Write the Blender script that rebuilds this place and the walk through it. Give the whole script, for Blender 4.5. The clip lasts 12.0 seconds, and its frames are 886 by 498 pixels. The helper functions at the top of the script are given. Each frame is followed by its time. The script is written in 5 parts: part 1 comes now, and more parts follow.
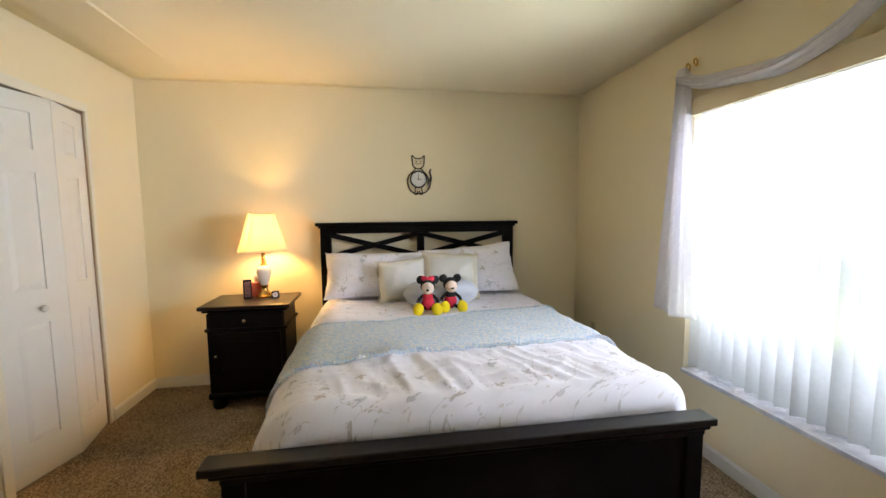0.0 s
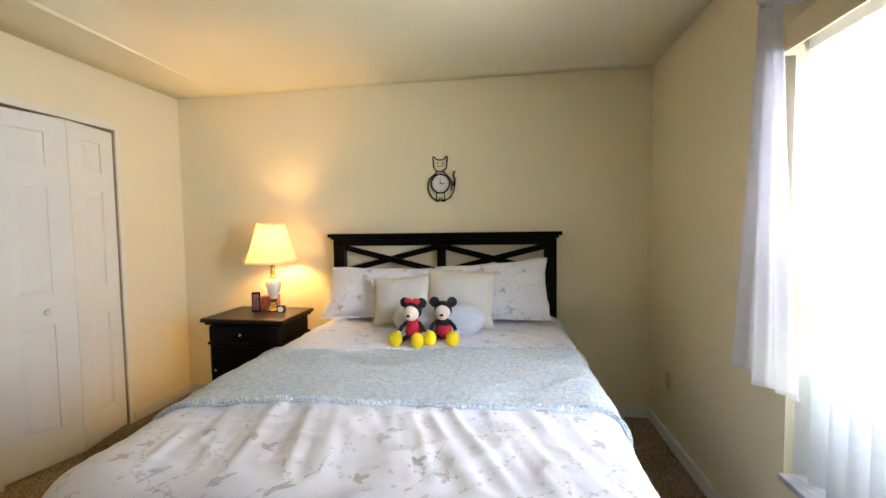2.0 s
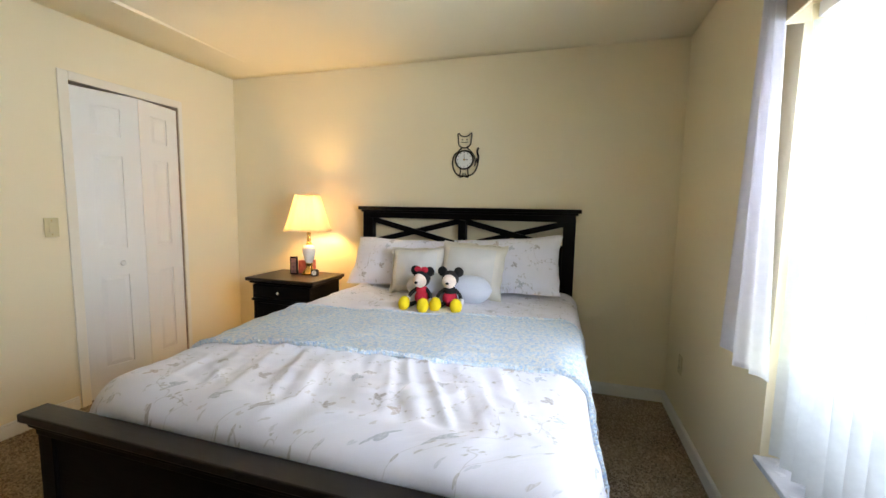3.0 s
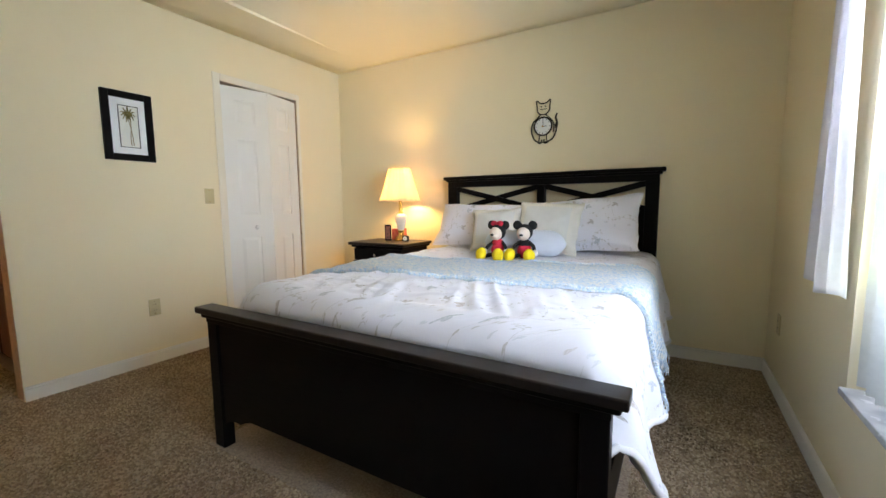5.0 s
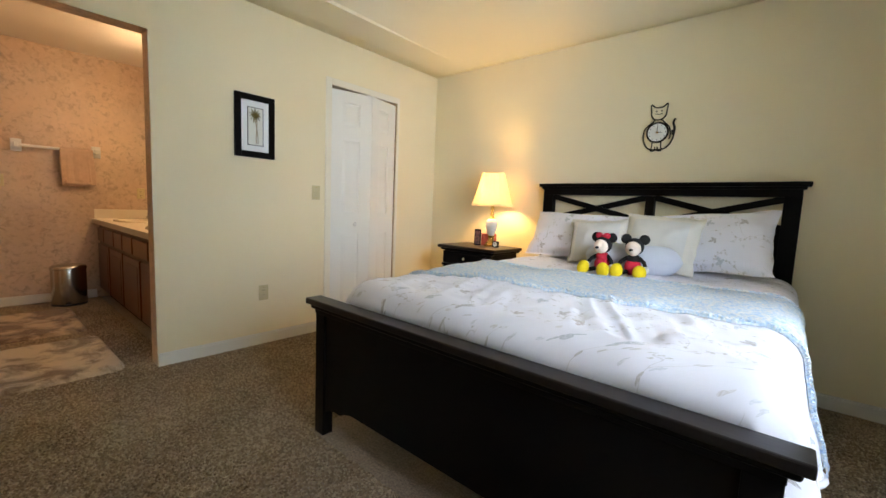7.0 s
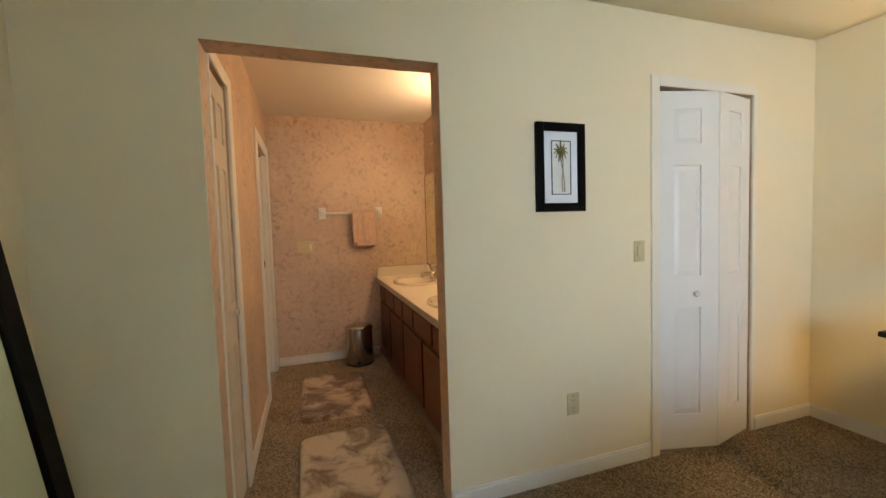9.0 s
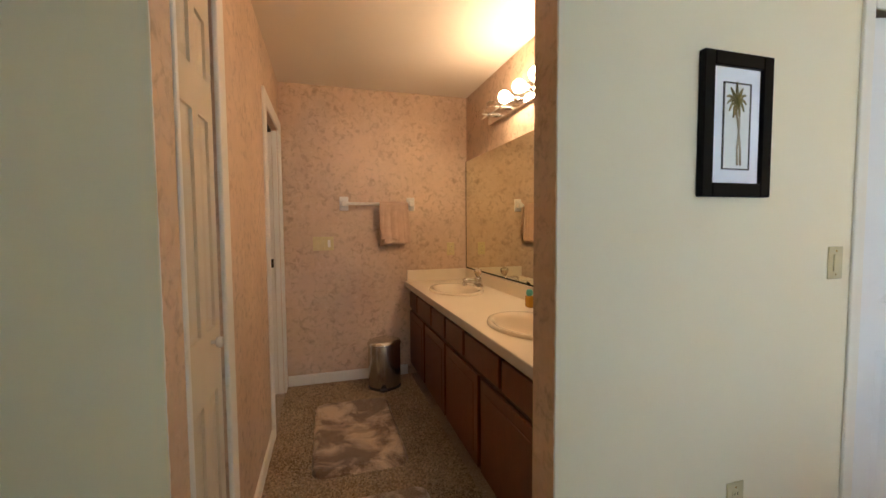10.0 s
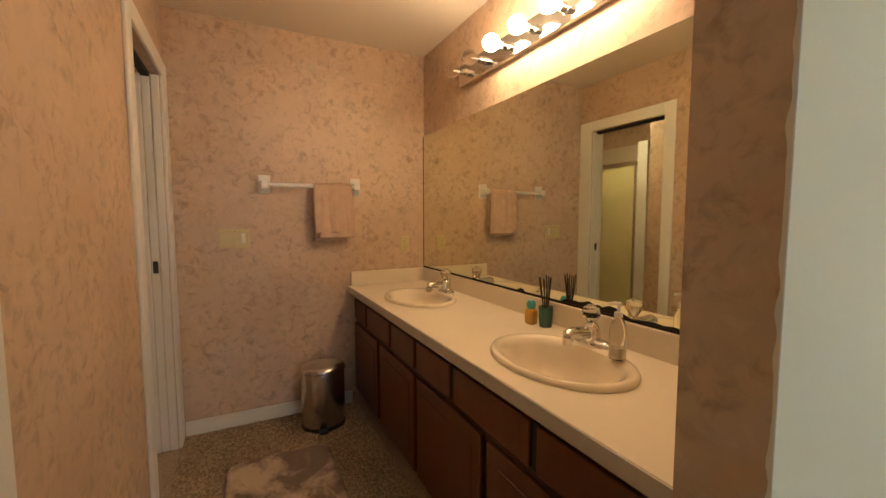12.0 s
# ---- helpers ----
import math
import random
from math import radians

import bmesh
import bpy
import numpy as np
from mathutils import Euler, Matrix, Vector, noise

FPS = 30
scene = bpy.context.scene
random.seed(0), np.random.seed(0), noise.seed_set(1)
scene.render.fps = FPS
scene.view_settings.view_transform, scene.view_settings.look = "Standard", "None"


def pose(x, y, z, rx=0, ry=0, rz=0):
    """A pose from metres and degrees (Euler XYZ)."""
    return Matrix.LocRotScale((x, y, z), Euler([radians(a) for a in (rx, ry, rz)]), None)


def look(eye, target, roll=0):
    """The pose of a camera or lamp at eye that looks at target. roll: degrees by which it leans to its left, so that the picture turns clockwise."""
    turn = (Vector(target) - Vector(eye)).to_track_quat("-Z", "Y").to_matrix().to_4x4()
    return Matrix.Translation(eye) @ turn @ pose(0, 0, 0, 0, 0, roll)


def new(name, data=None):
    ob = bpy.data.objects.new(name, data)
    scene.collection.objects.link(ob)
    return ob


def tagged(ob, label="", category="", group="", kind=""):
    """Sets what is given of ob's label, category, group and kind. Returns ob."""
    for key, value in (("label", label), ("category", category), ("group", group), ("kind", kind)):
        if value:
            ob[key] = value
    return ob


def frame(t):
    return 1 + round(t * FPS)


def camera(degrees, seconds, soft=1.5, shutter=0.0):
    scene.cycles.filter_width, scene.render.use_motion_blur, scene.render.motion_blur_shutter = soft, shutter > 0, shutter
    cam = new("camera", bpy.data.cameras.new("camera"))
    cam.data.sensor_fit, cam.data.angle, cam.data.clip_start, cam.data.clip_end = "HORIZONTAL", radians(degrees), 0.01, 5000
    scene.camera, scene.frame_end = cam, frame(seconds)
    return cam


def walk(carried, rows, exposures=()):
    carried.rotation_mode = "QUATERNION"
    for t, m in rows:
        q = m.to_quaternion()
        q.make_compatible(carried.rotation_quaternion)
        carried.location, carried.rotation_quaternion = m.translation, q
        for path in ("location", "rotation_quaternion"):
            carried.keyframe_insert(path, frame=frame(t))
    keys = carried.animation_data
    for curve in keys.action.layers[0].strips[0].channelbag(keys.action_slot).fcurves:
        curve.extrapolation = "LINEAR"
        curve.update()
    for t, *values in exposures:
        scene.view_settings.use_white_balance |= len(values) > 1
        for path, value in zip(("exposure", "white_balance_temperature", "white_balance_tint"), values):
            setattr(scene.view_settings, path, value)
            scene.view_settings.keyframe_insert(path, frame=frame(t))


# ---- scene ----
cam = camera(95.8, 12.0)
PATH = [
    (0, (0.075, 0.087, 1.405), (0.385, 2.054, 1.223), -0.5),
    (0.5, (0.237, 0.301, 1.38), (0.46, 2.282, 1.216), -0.6),
    (1, (0.466, 0.498, 1.372), (0.522, 2.49, 1.205), -1.4),
    (1.5, (0.673, 0.601, 1.365), (0.547, 2.593, 1.227), -1.6),
    (2, (0.885, 0.606, 1.361), (0.577, 2.579, 1.257), -0.8),
    (2.5, (1.074, 0.599, 1.355), (0.617, 2.54, 1.192), 0.0),
    (3, (1.173, 0.546, 1.324), (0.592, 2.449, 1.12), 1.0),
    (4.8, (1.363, 0.367, 1.114), (0.39, 2.099, 0.888), -0.4),
    (5, (1.359, 0.372, 1.084), (0.353, 2.087, 0.866), -0.5),
    (5.5, (1.368, 0.36, 1.059), (0.31, 2.044, 0.846), -0.4),
    (6, (1.358, 0.339, 1.054), (0.258, 1.998, 0.855), 0.6),
    (6.5, (1.31, 0.322, 1.061), (0.145, 1.937, 0.875), 1.9),
    (6.7, (1.279, 0.322, 1.066), (0.068, 1.902, 0.874), 2.0),
    (8.3, (0.507, 0.455, 1.27), (-1.231, 1.428, 1.088), 2.7),
    (8.5, (0.359, 0.453, 1.293), (-1.433, 1.327, 1.131), 1.3),
    (9, (-0.03, 0.456, 1.333), (-1.927, 1.08, 1.222), -1.8),
    (9.5, (-0.429, 0.426, 1.335), (-2.361, 0.935, 1.25), -0.6),
    (10, (-0.795, 0.423, 1.303), (-2.711, 0.985, 1.193), -0.4),
    (10.5, (-1.106, 0.482, 1.323), (-3.013, 1.063, 1.156), -1.7),
    (11, (-1.297, 0.489, 1.314), (-3.162, 1.197, 1.169), -0.8),
    (11.5, (-1.434, 0.474, 1.299), (-3.251, 1.3, 1.167), -0.3),
    (12, (-1.513, 0.438, 1.293), (-3.293, 1.337, 1.139), -0.1),
]
BALANCE = [(0.0, 0.0, 6900, 14), (1.5, 0.0, 6900, 14), (3.0, 0.0, 6650, 12), (5.0, 0.0, 6500, 11), (6.7, 0.0, 6500, 10), (8.5, 0.0, 6500, 9), (9.5, 0.0, 5900, 11), (10.5, 0.0, 5800, 11), (11.2, -0.05, 5950, 10), (12.0, -0.1, 6150, 9)]
walk(cam, [(t, look(eye, target, roll)) for t, eye, target, roll in PATH], BALANCE)

# ---- light ----
scene.view_settings.exposure = 0.0
world = bpy.data.worlds.new("sky")
scene.world = world
world.use_nodes = True
_wn = world.node_tree
_sky = _wn.nodes.new("ShaderNodeTexSky")
_sky.sky_type, _sky.sun_disc = "NISHITA", False
_sky.sun_elevation, _sky.sun_rotation = radians(50), radians(300)
_wn.nodes["Background"].inputs["Strength"].default_value = 0.12
_wn.links.new(_sky.outputs["Color"], _wn.nodes["Background"].inputs["Color"])

sun = new("sun", bpy.data.lights.new("sun", "SUN"))
sun.data.energy, sun.data.angle, sun.data.color = 3.0, radians(0.5), (1.0, 0.95, 0.88)
sun.matrix_world = look((-20, 11, 28), (0, 0, 0))

# daylight standing in the window's opening: pale sky above, sunlit lawn below
def window_light(name, energy, colour, target, spread):
    lamp_ob = new(name, bpy.data.lights.new(name, "AREA"))
    d = lamp_ob.data
    d.shape, d.size, d.size_y, d.spread = "RECTANGLE", 1.50, 1.20, radians(spread)
    d.energy, d.color = energy, colour
    lamp_ob.matrix_world = look((2.13, 1.43, 1.30), target)


window_light("window_sky_light", 85.0, (0.715, 0.80, 1.0), (0, 1.40, 1.11), 138)
window_light("window_lawn_light", 11.0, (0.84, 1.0, 0.46), (0, 1.45, 2.3), 140)


# ---- materials ----
def nodes_of(name):
    m = bpy.data.materials.new(name)
    m.use_nodes = True
    nt = m.node_tree
    return m, nt, nt.nodes["Principled BSDF"]


def node(nt, kind, **sockets):
    n = nt.nodes.new(kind)
    for key, value in sockets.items():
        n.inputs[key.replace("_", " ")].default_value = value
    return n


def ramp(nt, fac, stops):
    r = nt.nodes.new("ShaderNodeValToRGB")
    el = r.color_ramp.elements
    while len(el) < len(stops):
        el.new(0.5)
    for e, (p, c) in zip(el, stops):
        e.position, e.color = p, (*c, 1) if len(c) == 3 else c
    nt.links.new(fac, r.inputs["Fac"])
    return r.outputs["Color"]


def calc(nt, op, a, b=0.0, c=0.0, clamp=False):
    n = nt.nodes.new("ShaderNodeMath")
    n.operation, n.use_clamp = op, clamp
    for i, v in enumerate((a, b, c)):
        if isinstance(v, (int, float)):
            n.inputs[i].default_value = v
        else:
            nt.links.new(v, n.inputs[i])
    return n.outputs[0]


def mixed(nt, fac, a, b, blend="MIX"):
    n = nt.nodes.new("ShaderNodeMix")
    n.data_type, n.blend_type = "RGBA", blend
    for key, v in ((0, fac), (6, a), (7, b)):
        if isinstance(v, (int, float)):
            n.inputs[key].default_value = v
        elif isinstance(v, tuple):
            n.inputs[key].default_value = (*v, 1)
        else:
            nt.links.new(v, n.inputs[key])
    return n.outputs[2]


def coords(nt, kind="Object", scale=(1, 1, 1)):
    tc = nt.nodes.new("ShaderNodeTexCoord")
    mp = nt.nodes.new("ShaderNodeMapping")
    mp.inputs["Scale"].default_value = scale
    nt.links.new(tc.outputs[kind], mp.inputs["Vector"])
    return mp.outputs["Vector"]


def noise_of(nt, vec, scale, detail=3.0, rough=0.55, distort=0.0):
    n = node(nt, "ShaderNodeTexNoise", Scale=scale, Detail=detail, Roughness=rough, Distortion=distort)
    nt.links.new(vec, n.inputs["Vector"])
    return n.outputs["Fac"]


def bump(nt, bsdf, height, strength, distance):
    b = node(nt, "ShaderNodeBump", Strength=strength, Distance=distance)
    nt.links.new(height, b.inputs["Height"])
    nt.links.new(b.outputs["Normal"], bsdf.inputs["Normal"])


def plain(name, c1, c2=None, scale=3.0, rough=0.6, metal=0.0, fine=120.0, relief=0.15, depth=0.001, stretch=(1, 1, 1), coat=0.0):
    """Two tones over a broad noise, a little of it in the gloss, and a fine relief."""
    m, nt, b = nodes_of(name)
    c2 = c2 or tuple(v * 0.9 for v in c1)
    v = coords(nt, "Object", stretch)
    broad = noise_of(nt, v, scale, 4.0)
    nt.links.new(ramp(nt, broad, [(0.35, c1), (0.68, c2)]), b.inputs["Base Color"])
    b.inputs["Metallic"].default_value = metal
    b.inputs["Coat Weight"].default_value = coat
    small = noise_of(nt, v, fine, 2.0)
    nt.links.new(calc(nt, "MULTIPLY_ADD", small, 0.16, rough - 0.08, True), b.inputs["Roughness"])
    if relief:
        bump(nt, b, small, relief, depth)
    return m


PAINT = plain("cream_wall_paint", (0.865, 0.768, 0.535), (0.84, 0.743, 0.512), 0.9, 0.55, fine=190, relief=0.25, depth=0.0012)
CEILING = plain("ceiling_paint", (0.87, 0.79, 0.58), (0.84, 0.76, 0.55), 1.1, 0.8, fine=90, relief=0.35, depth=0.002)
BATH_CEILING = plain("bathroom_ceiling_paint", (0.82, 0.74, 0.65), (0.79, 0.71, 0.62), 1.1, 0.8, fine=90, relief=0.35, depth=0.002)
TAN_PLATE = plain("tan_cover_plate", (0.64, 0.55, 0.29), (0.57, 0.48, 0.25), 30, 0.4)
TRIM = plain("white_trim_paint", (0.82, 0.80, 0.74), (0.78, 0.76, 0.70), 2.0, 0.35, fine=60, relief=0.05)
DOOR_CREAM = plain("cream_door_paint", (0.66, 0.58, 0.44), (0.60, 0.52, 0.40), 1.6, 0.45, fine=40, relief=0.06, stretch=(1, 1, 0.1))
DOOR_WHITE = plain("white_door_paint", (0.84, 0.83, 0.78), (0.81, 0.80, 0.75), 1.6, 0.38, fine=40, relief=0.06, stretch=(1, 1, 0.1))
# near-black that puts the shade of interiors, gaps and recesses into the colour
DARK = plain("near_black_shade", (0.03, 0.027, 0.024), None, 3, 0.9)
BLACK_WOOD = plain("black_stained_wood", (0.003, 0.0026, 0.003), (0.0055, 0.0045, 0.0048), 3, 0.42, fine=160, relief=0.12, depth=0.0006, stretch=(0.08, 1, 1))
BLACK_WORN = plain("worn_black_wood_top", (0.005, 0.004, 0.005), (0.018, 0.013, 0.011), 4, 0.36, fine=140, relief=0.1, depth=0.0006, stretch=(0.12, 1, 1))
CHROME = plain("chrome", (0.80, 0.80, 0.79), (0.74, 0.74, 0.73), 8, 0.12, 1.0, relief=0)
STEEL = plain("brushed_steel", (0.62, 0.60, 0.57), (0.52, 0.50, 0.47), 4, 0.22, 1.0, fine=300, relief=0.05, stretch=(1, 1, 0.05))
BRASS = plain("polished_brass", (0.75, 0.50, 0.16), (0.62, 0.40, 0.12), 9, 0.2, 1.0, relief=0)
CERAMIC = plain("glazed_white_ceramic", (0.82, 0.81, 0.78), None, 5, 0.15, relief=0, coat=0.5)
SINK = plain("bone_vitreous_china", (0.80, 0.70, 0.55), (0.77, 0.67, 0.52), 3, 0.12, relief=0, coat=0.4)
LAMINATE = plain("bone_laminate", (0.78, 0.69, 0.55), (0.75, 0.66, 0.52), 5, 0.35, fine=260, relief=0.04)
LAMINATE_EDGE = plain("grey_laminate_edge", (0.52, 0.47, 0.40), (0.46, 0.41, 0.35), 6, 0.4)
CASING = plain("cream_casing_paint", (0.85, 0.80, 0.67), (0.82, 0.77, 0.64), 1.6, 0.42, fine=60, relief=0.05)
IVORY = plain("ivory_plastic", (0.64, 0.55, 0.30), None, 8, 0.35, relief=0)
WHITE_PLASTIC = plain("white_plastic", (0.82, 0.80, 0.76), None, 6, 0.35, relief=0)
RUBBER = plain("black_rubber", (0.02, 0.02, 0.02), None, 10, 0.6)
PAPER = plain("white_mat_board", (0.84, 0.83, 0.80), (0.80, 0.79, 0.77), 6, 0.9)
PRINT = plain("pale_print_paper", (0.80, 0.78, 0.70), (0.72, 0.70, 0.60), 9, 0.9)
PALM_GREEN = plain("faded_palm_green", (0.13, 0.11, 0.025), (0.30, 0.22, 0.07), 30, 0.9)
PALM_TRUNK = plain("palm_trunk_brown", (0.30, 0.22, 0.12), (0.45, 0.35, 0.22), 40, 0.9)
INK = plain("dark_ink", (0.03, 0.025, 0.02), None, 9, 0.7)
MARBLE = plain("grey_white_marble", (0.74, 0.75, 0.78), (0.45, 0.47, 0.52), 9, 0.25, fine=30, relief=0)
VALANCE = plain("beige_blind_valance", (0.66, 0.56, 0.38), None, 4, 0.5)
TOWEL = plain("rose_beige_terry", (0.62, 0.43, 0.315), (0.54, 0.37, 0.265), 18, 0.95, fine=380, relief=0.9, depth=0.003)
CUSHION = plain("pale_grey_satin", (0.68, 0.68, 0.66), (0.60, 0.60, 0.58), 5, 0.45, fine=260, relief=0.15)
CUSHION_EDGE = plain("cream_satin_border", (0.74, 0.71, 0.64), None, 6, 0.5, fine=260, relief=0.15)
BOLSTER = plain("pale_blue_satin", (0.62, 0.66, 0.74), (0.55, 0.59, 0.68), 6, 0.45, fine=40, relief=0.3, depth=0.004, stretch=(0.3, 1, 1))
HEM = plain("white_cotton_hem", (0.80, 0.79, 0.81), None, 6, 0.8, fine=300, relief=0.2)
MATTRESS = plain("mattress_ticking", (0.62, 0.66, 0.74), (0.52, 0.57, 0.66), 4, 0.8)
PLUSH_BLACK = plain("black_plush", (0.012, 0.012, 0.013), None, 20, 0.95, fine=500, relief=0.6, depth=0.002)
PLUSH_RED = plain("red_plush", (0.60, 0.02, 0.05), None, 20, 0.9, fine=500, relief=0.6, depth=0.002)
PLUSH_YELLOW = plain("yellow_plush", (0.85, 0.66, 0.01), None, 20, 0.9, fine=500, relief=0.6, depth=0.002)
PLUSH_SKIN = plain("cream_plush", (0.84, 0.70, 0.60), None, 20, 0.9, fine=500, relief=0.5, depth=0.002)
PLUSH_WHITE = plain("white_plush", (0.80, 0.79, 0.82), None, 20, 0.9, fine=500, relief=0.5, depth=0.002)
RED_CARD = plain("red_printed_card", (0.55, 0.06, 0.05), (0.70, 0.20, 0.12), 25, 0.5)
TISSUE = plain("white_tissue", (0.85, 0.84, 0.82), None, 10, 0.9)
PHOTO = plain("dark_photo_print", (0.08, 0.06, 0.07), (0.35, 0.16, 0.14), 45, 0.3)
TEAL_CAP = plain("teal_plastic", (0.10, 0.42, 0.40), None, 10, 0.35, relief=0)
AMBER = plain("amber_liquid", (0.60, 0.33, 0.04), (0.52, 0.28, 0.03), 12, 0.12, relief=0, coat=0.6)
GREEN_GLAZE = plain("dark_green_glass_vase", (0.02, 0.09, 0.075), None, 10, 0.15, relief=0, coat=0.6)
REED = plain("dark_reed", (0.045, 0.022, 0.015), None, 50, 0.8)
GRASS = plain("lawn", (0.07, 0.12, 0.03), (0.11, 0.15, 0.05), 3, 0.95, fine=60, relief=0.8, depth=0.02)
BACKING = plain("board_back", (0.20, 0.16, 0.11), None, 10, 0.8)
SCREEN_FRAME = plain("white_window_frame", (0.80, 0.80, 0.80), None, 5, 0.4)


def oak(name, dark, light):
    m, nt, b = nodes_of(name)
    v = coords(nt, "Object", (2.2, 9, 0.55))
    g = noise_of(nt, v, 9.0, 6.0, 0.65, 1.5)
    fine = noise_of(nt, coords(nt, "Object", (26, 26, 1.2)), 18.0, 3.0)
    col = mixed(nt, 0.35, ramp(nt, g, [(0.3, dark), (0.7, light)]), ramp(nt, fine, [(0.35, dark), (0.65, light)]))
    nt.links.new(col, b.inputs["Base Color"])
    b.inputs["Roughness"].default_value = 0.38
    bump(nt, b, fine, 0.15, 0.001)
    return m


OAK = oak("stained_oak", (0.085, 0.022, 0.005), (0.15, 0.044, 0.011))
# darker copy of the oak: shade behind the fronts is in its colour
OAK_SHADED = plain("oak_frame_painted_shade", (0.05, 0.016, 0.005), (0.08, 0.026, 0.009), 6, 0.45)


def wallpaper():
    m, nt, b = nodes_of("rose_mottled_wallpaper")
    v = coords(nt)
    broad = noise_of(nt, v, 2.5, 4.0)
    base = ramp(nt, broad, [(0.3, (0.54, 0.385, 0.272)), (0.7, (0.665, 0.488, 0.35))])
    marks = noise_of(nt, v, 23.0, 4.0, 0.62, 0.6)
    where = noise_of(nt, v, 6.0, 2.0)
    stroke = calc(nt, "MULTIPLY", ramp(nt, marks, [(0.49, (0, 0, 0)), (0.72, (1, 1, 1))]), ramp(nt, where, [(0.30, (0, 0, 0)), (0.54, (1, 1, 1))]))
    pale = calc(nt, "MULTIPLY", ramp(nt, marks, [(0.30, (1, 1, 1)), (0.40, (0, 0, 0))]), 0.30)
    col = mixed(nt, calc(nt, "MULTIPLY", stroke, 0.66), base, (0.25, 0.175, 0.11))
    col = mixed(nt, pale, col, (0.74, 0.60, 0.48))
    nt.links.new(col, b.inputs["Base Color"])
    b.inputs["Roughness"].default_value = 0.5
    bump(nt, b, marks, 0.15, 0.0015)
    return m


WALLPAPER = wallpaper()


def carpet():
    m, nt, b = nodes_of("beige_brown_cut_pile_carpet")
    v = coords(nt)
    speck = noise_of(nt, v, 95.0, 2.0, 0.7)
    mid = noise_of(nt, v, 22.0, 3.0)
    tread = noise_of(nt, v, 1.8, 4.0)
    col = ramp(nt, speck, [(0.30, (0.14, 0.095, 0.058)), (0.47, (0.27, 0.198, 0.13)), (0.66, (0.46, 0.365, 0.26))])
    col = mixed(nt, 0.35, col, ramp(nt, mid, [(0.3, (0.19, 0.135, 0.09)), (0.7, (0.36, 0.28, 0.205))]))
    col = mixed(nt, 0.22, col, ramp(nt, tread, [(0.35, (0.20, 0.15, 0.10)), (0.65, (0.40, 0.31, 0.23))]))
    nt.links.new(col, b.inputs["Base Color"])
    b.inputs["Roughness"].default_value = 0.95
    b.inputs["Sheen Weight"].default_value = 0.15
    bump(nt, b, calc(nt, "ADD", speck, calc(nt, "MULTIPLY", mid, 0.8)), 0.7, 0.008)
    return m


CARPET = carpet()


def tufts():
    m, nt, b = nodes_of("carpet_yarn")
    geo = nt.nodes.new("ShaderNodeNewGeometry")
    col = ramp(nt, geo.outputs["Random Per Island"], [(0.0, (0.10, 0.066, 0.038)), (0.30, (0.21, 0.149, 0.09)), (0.65, (0.335, 0.25, 0.162)), (1.0, (0.52, 0.41, 0.285))])
    col = mixed(nt, 0.4, col, ramp(nt, noise_of(nt, coords(nt), 2.2, 5.0, 0.65), [(0.36, (0.16, 0.11, 0.06)), (0.64, (0.45, 0.335, 0.21))]))
    nt.links.new(col, b.inputs["Base Color"])
    b.inputs["Roughness"].default_value = 0.95
    return m


YARN = tufts()


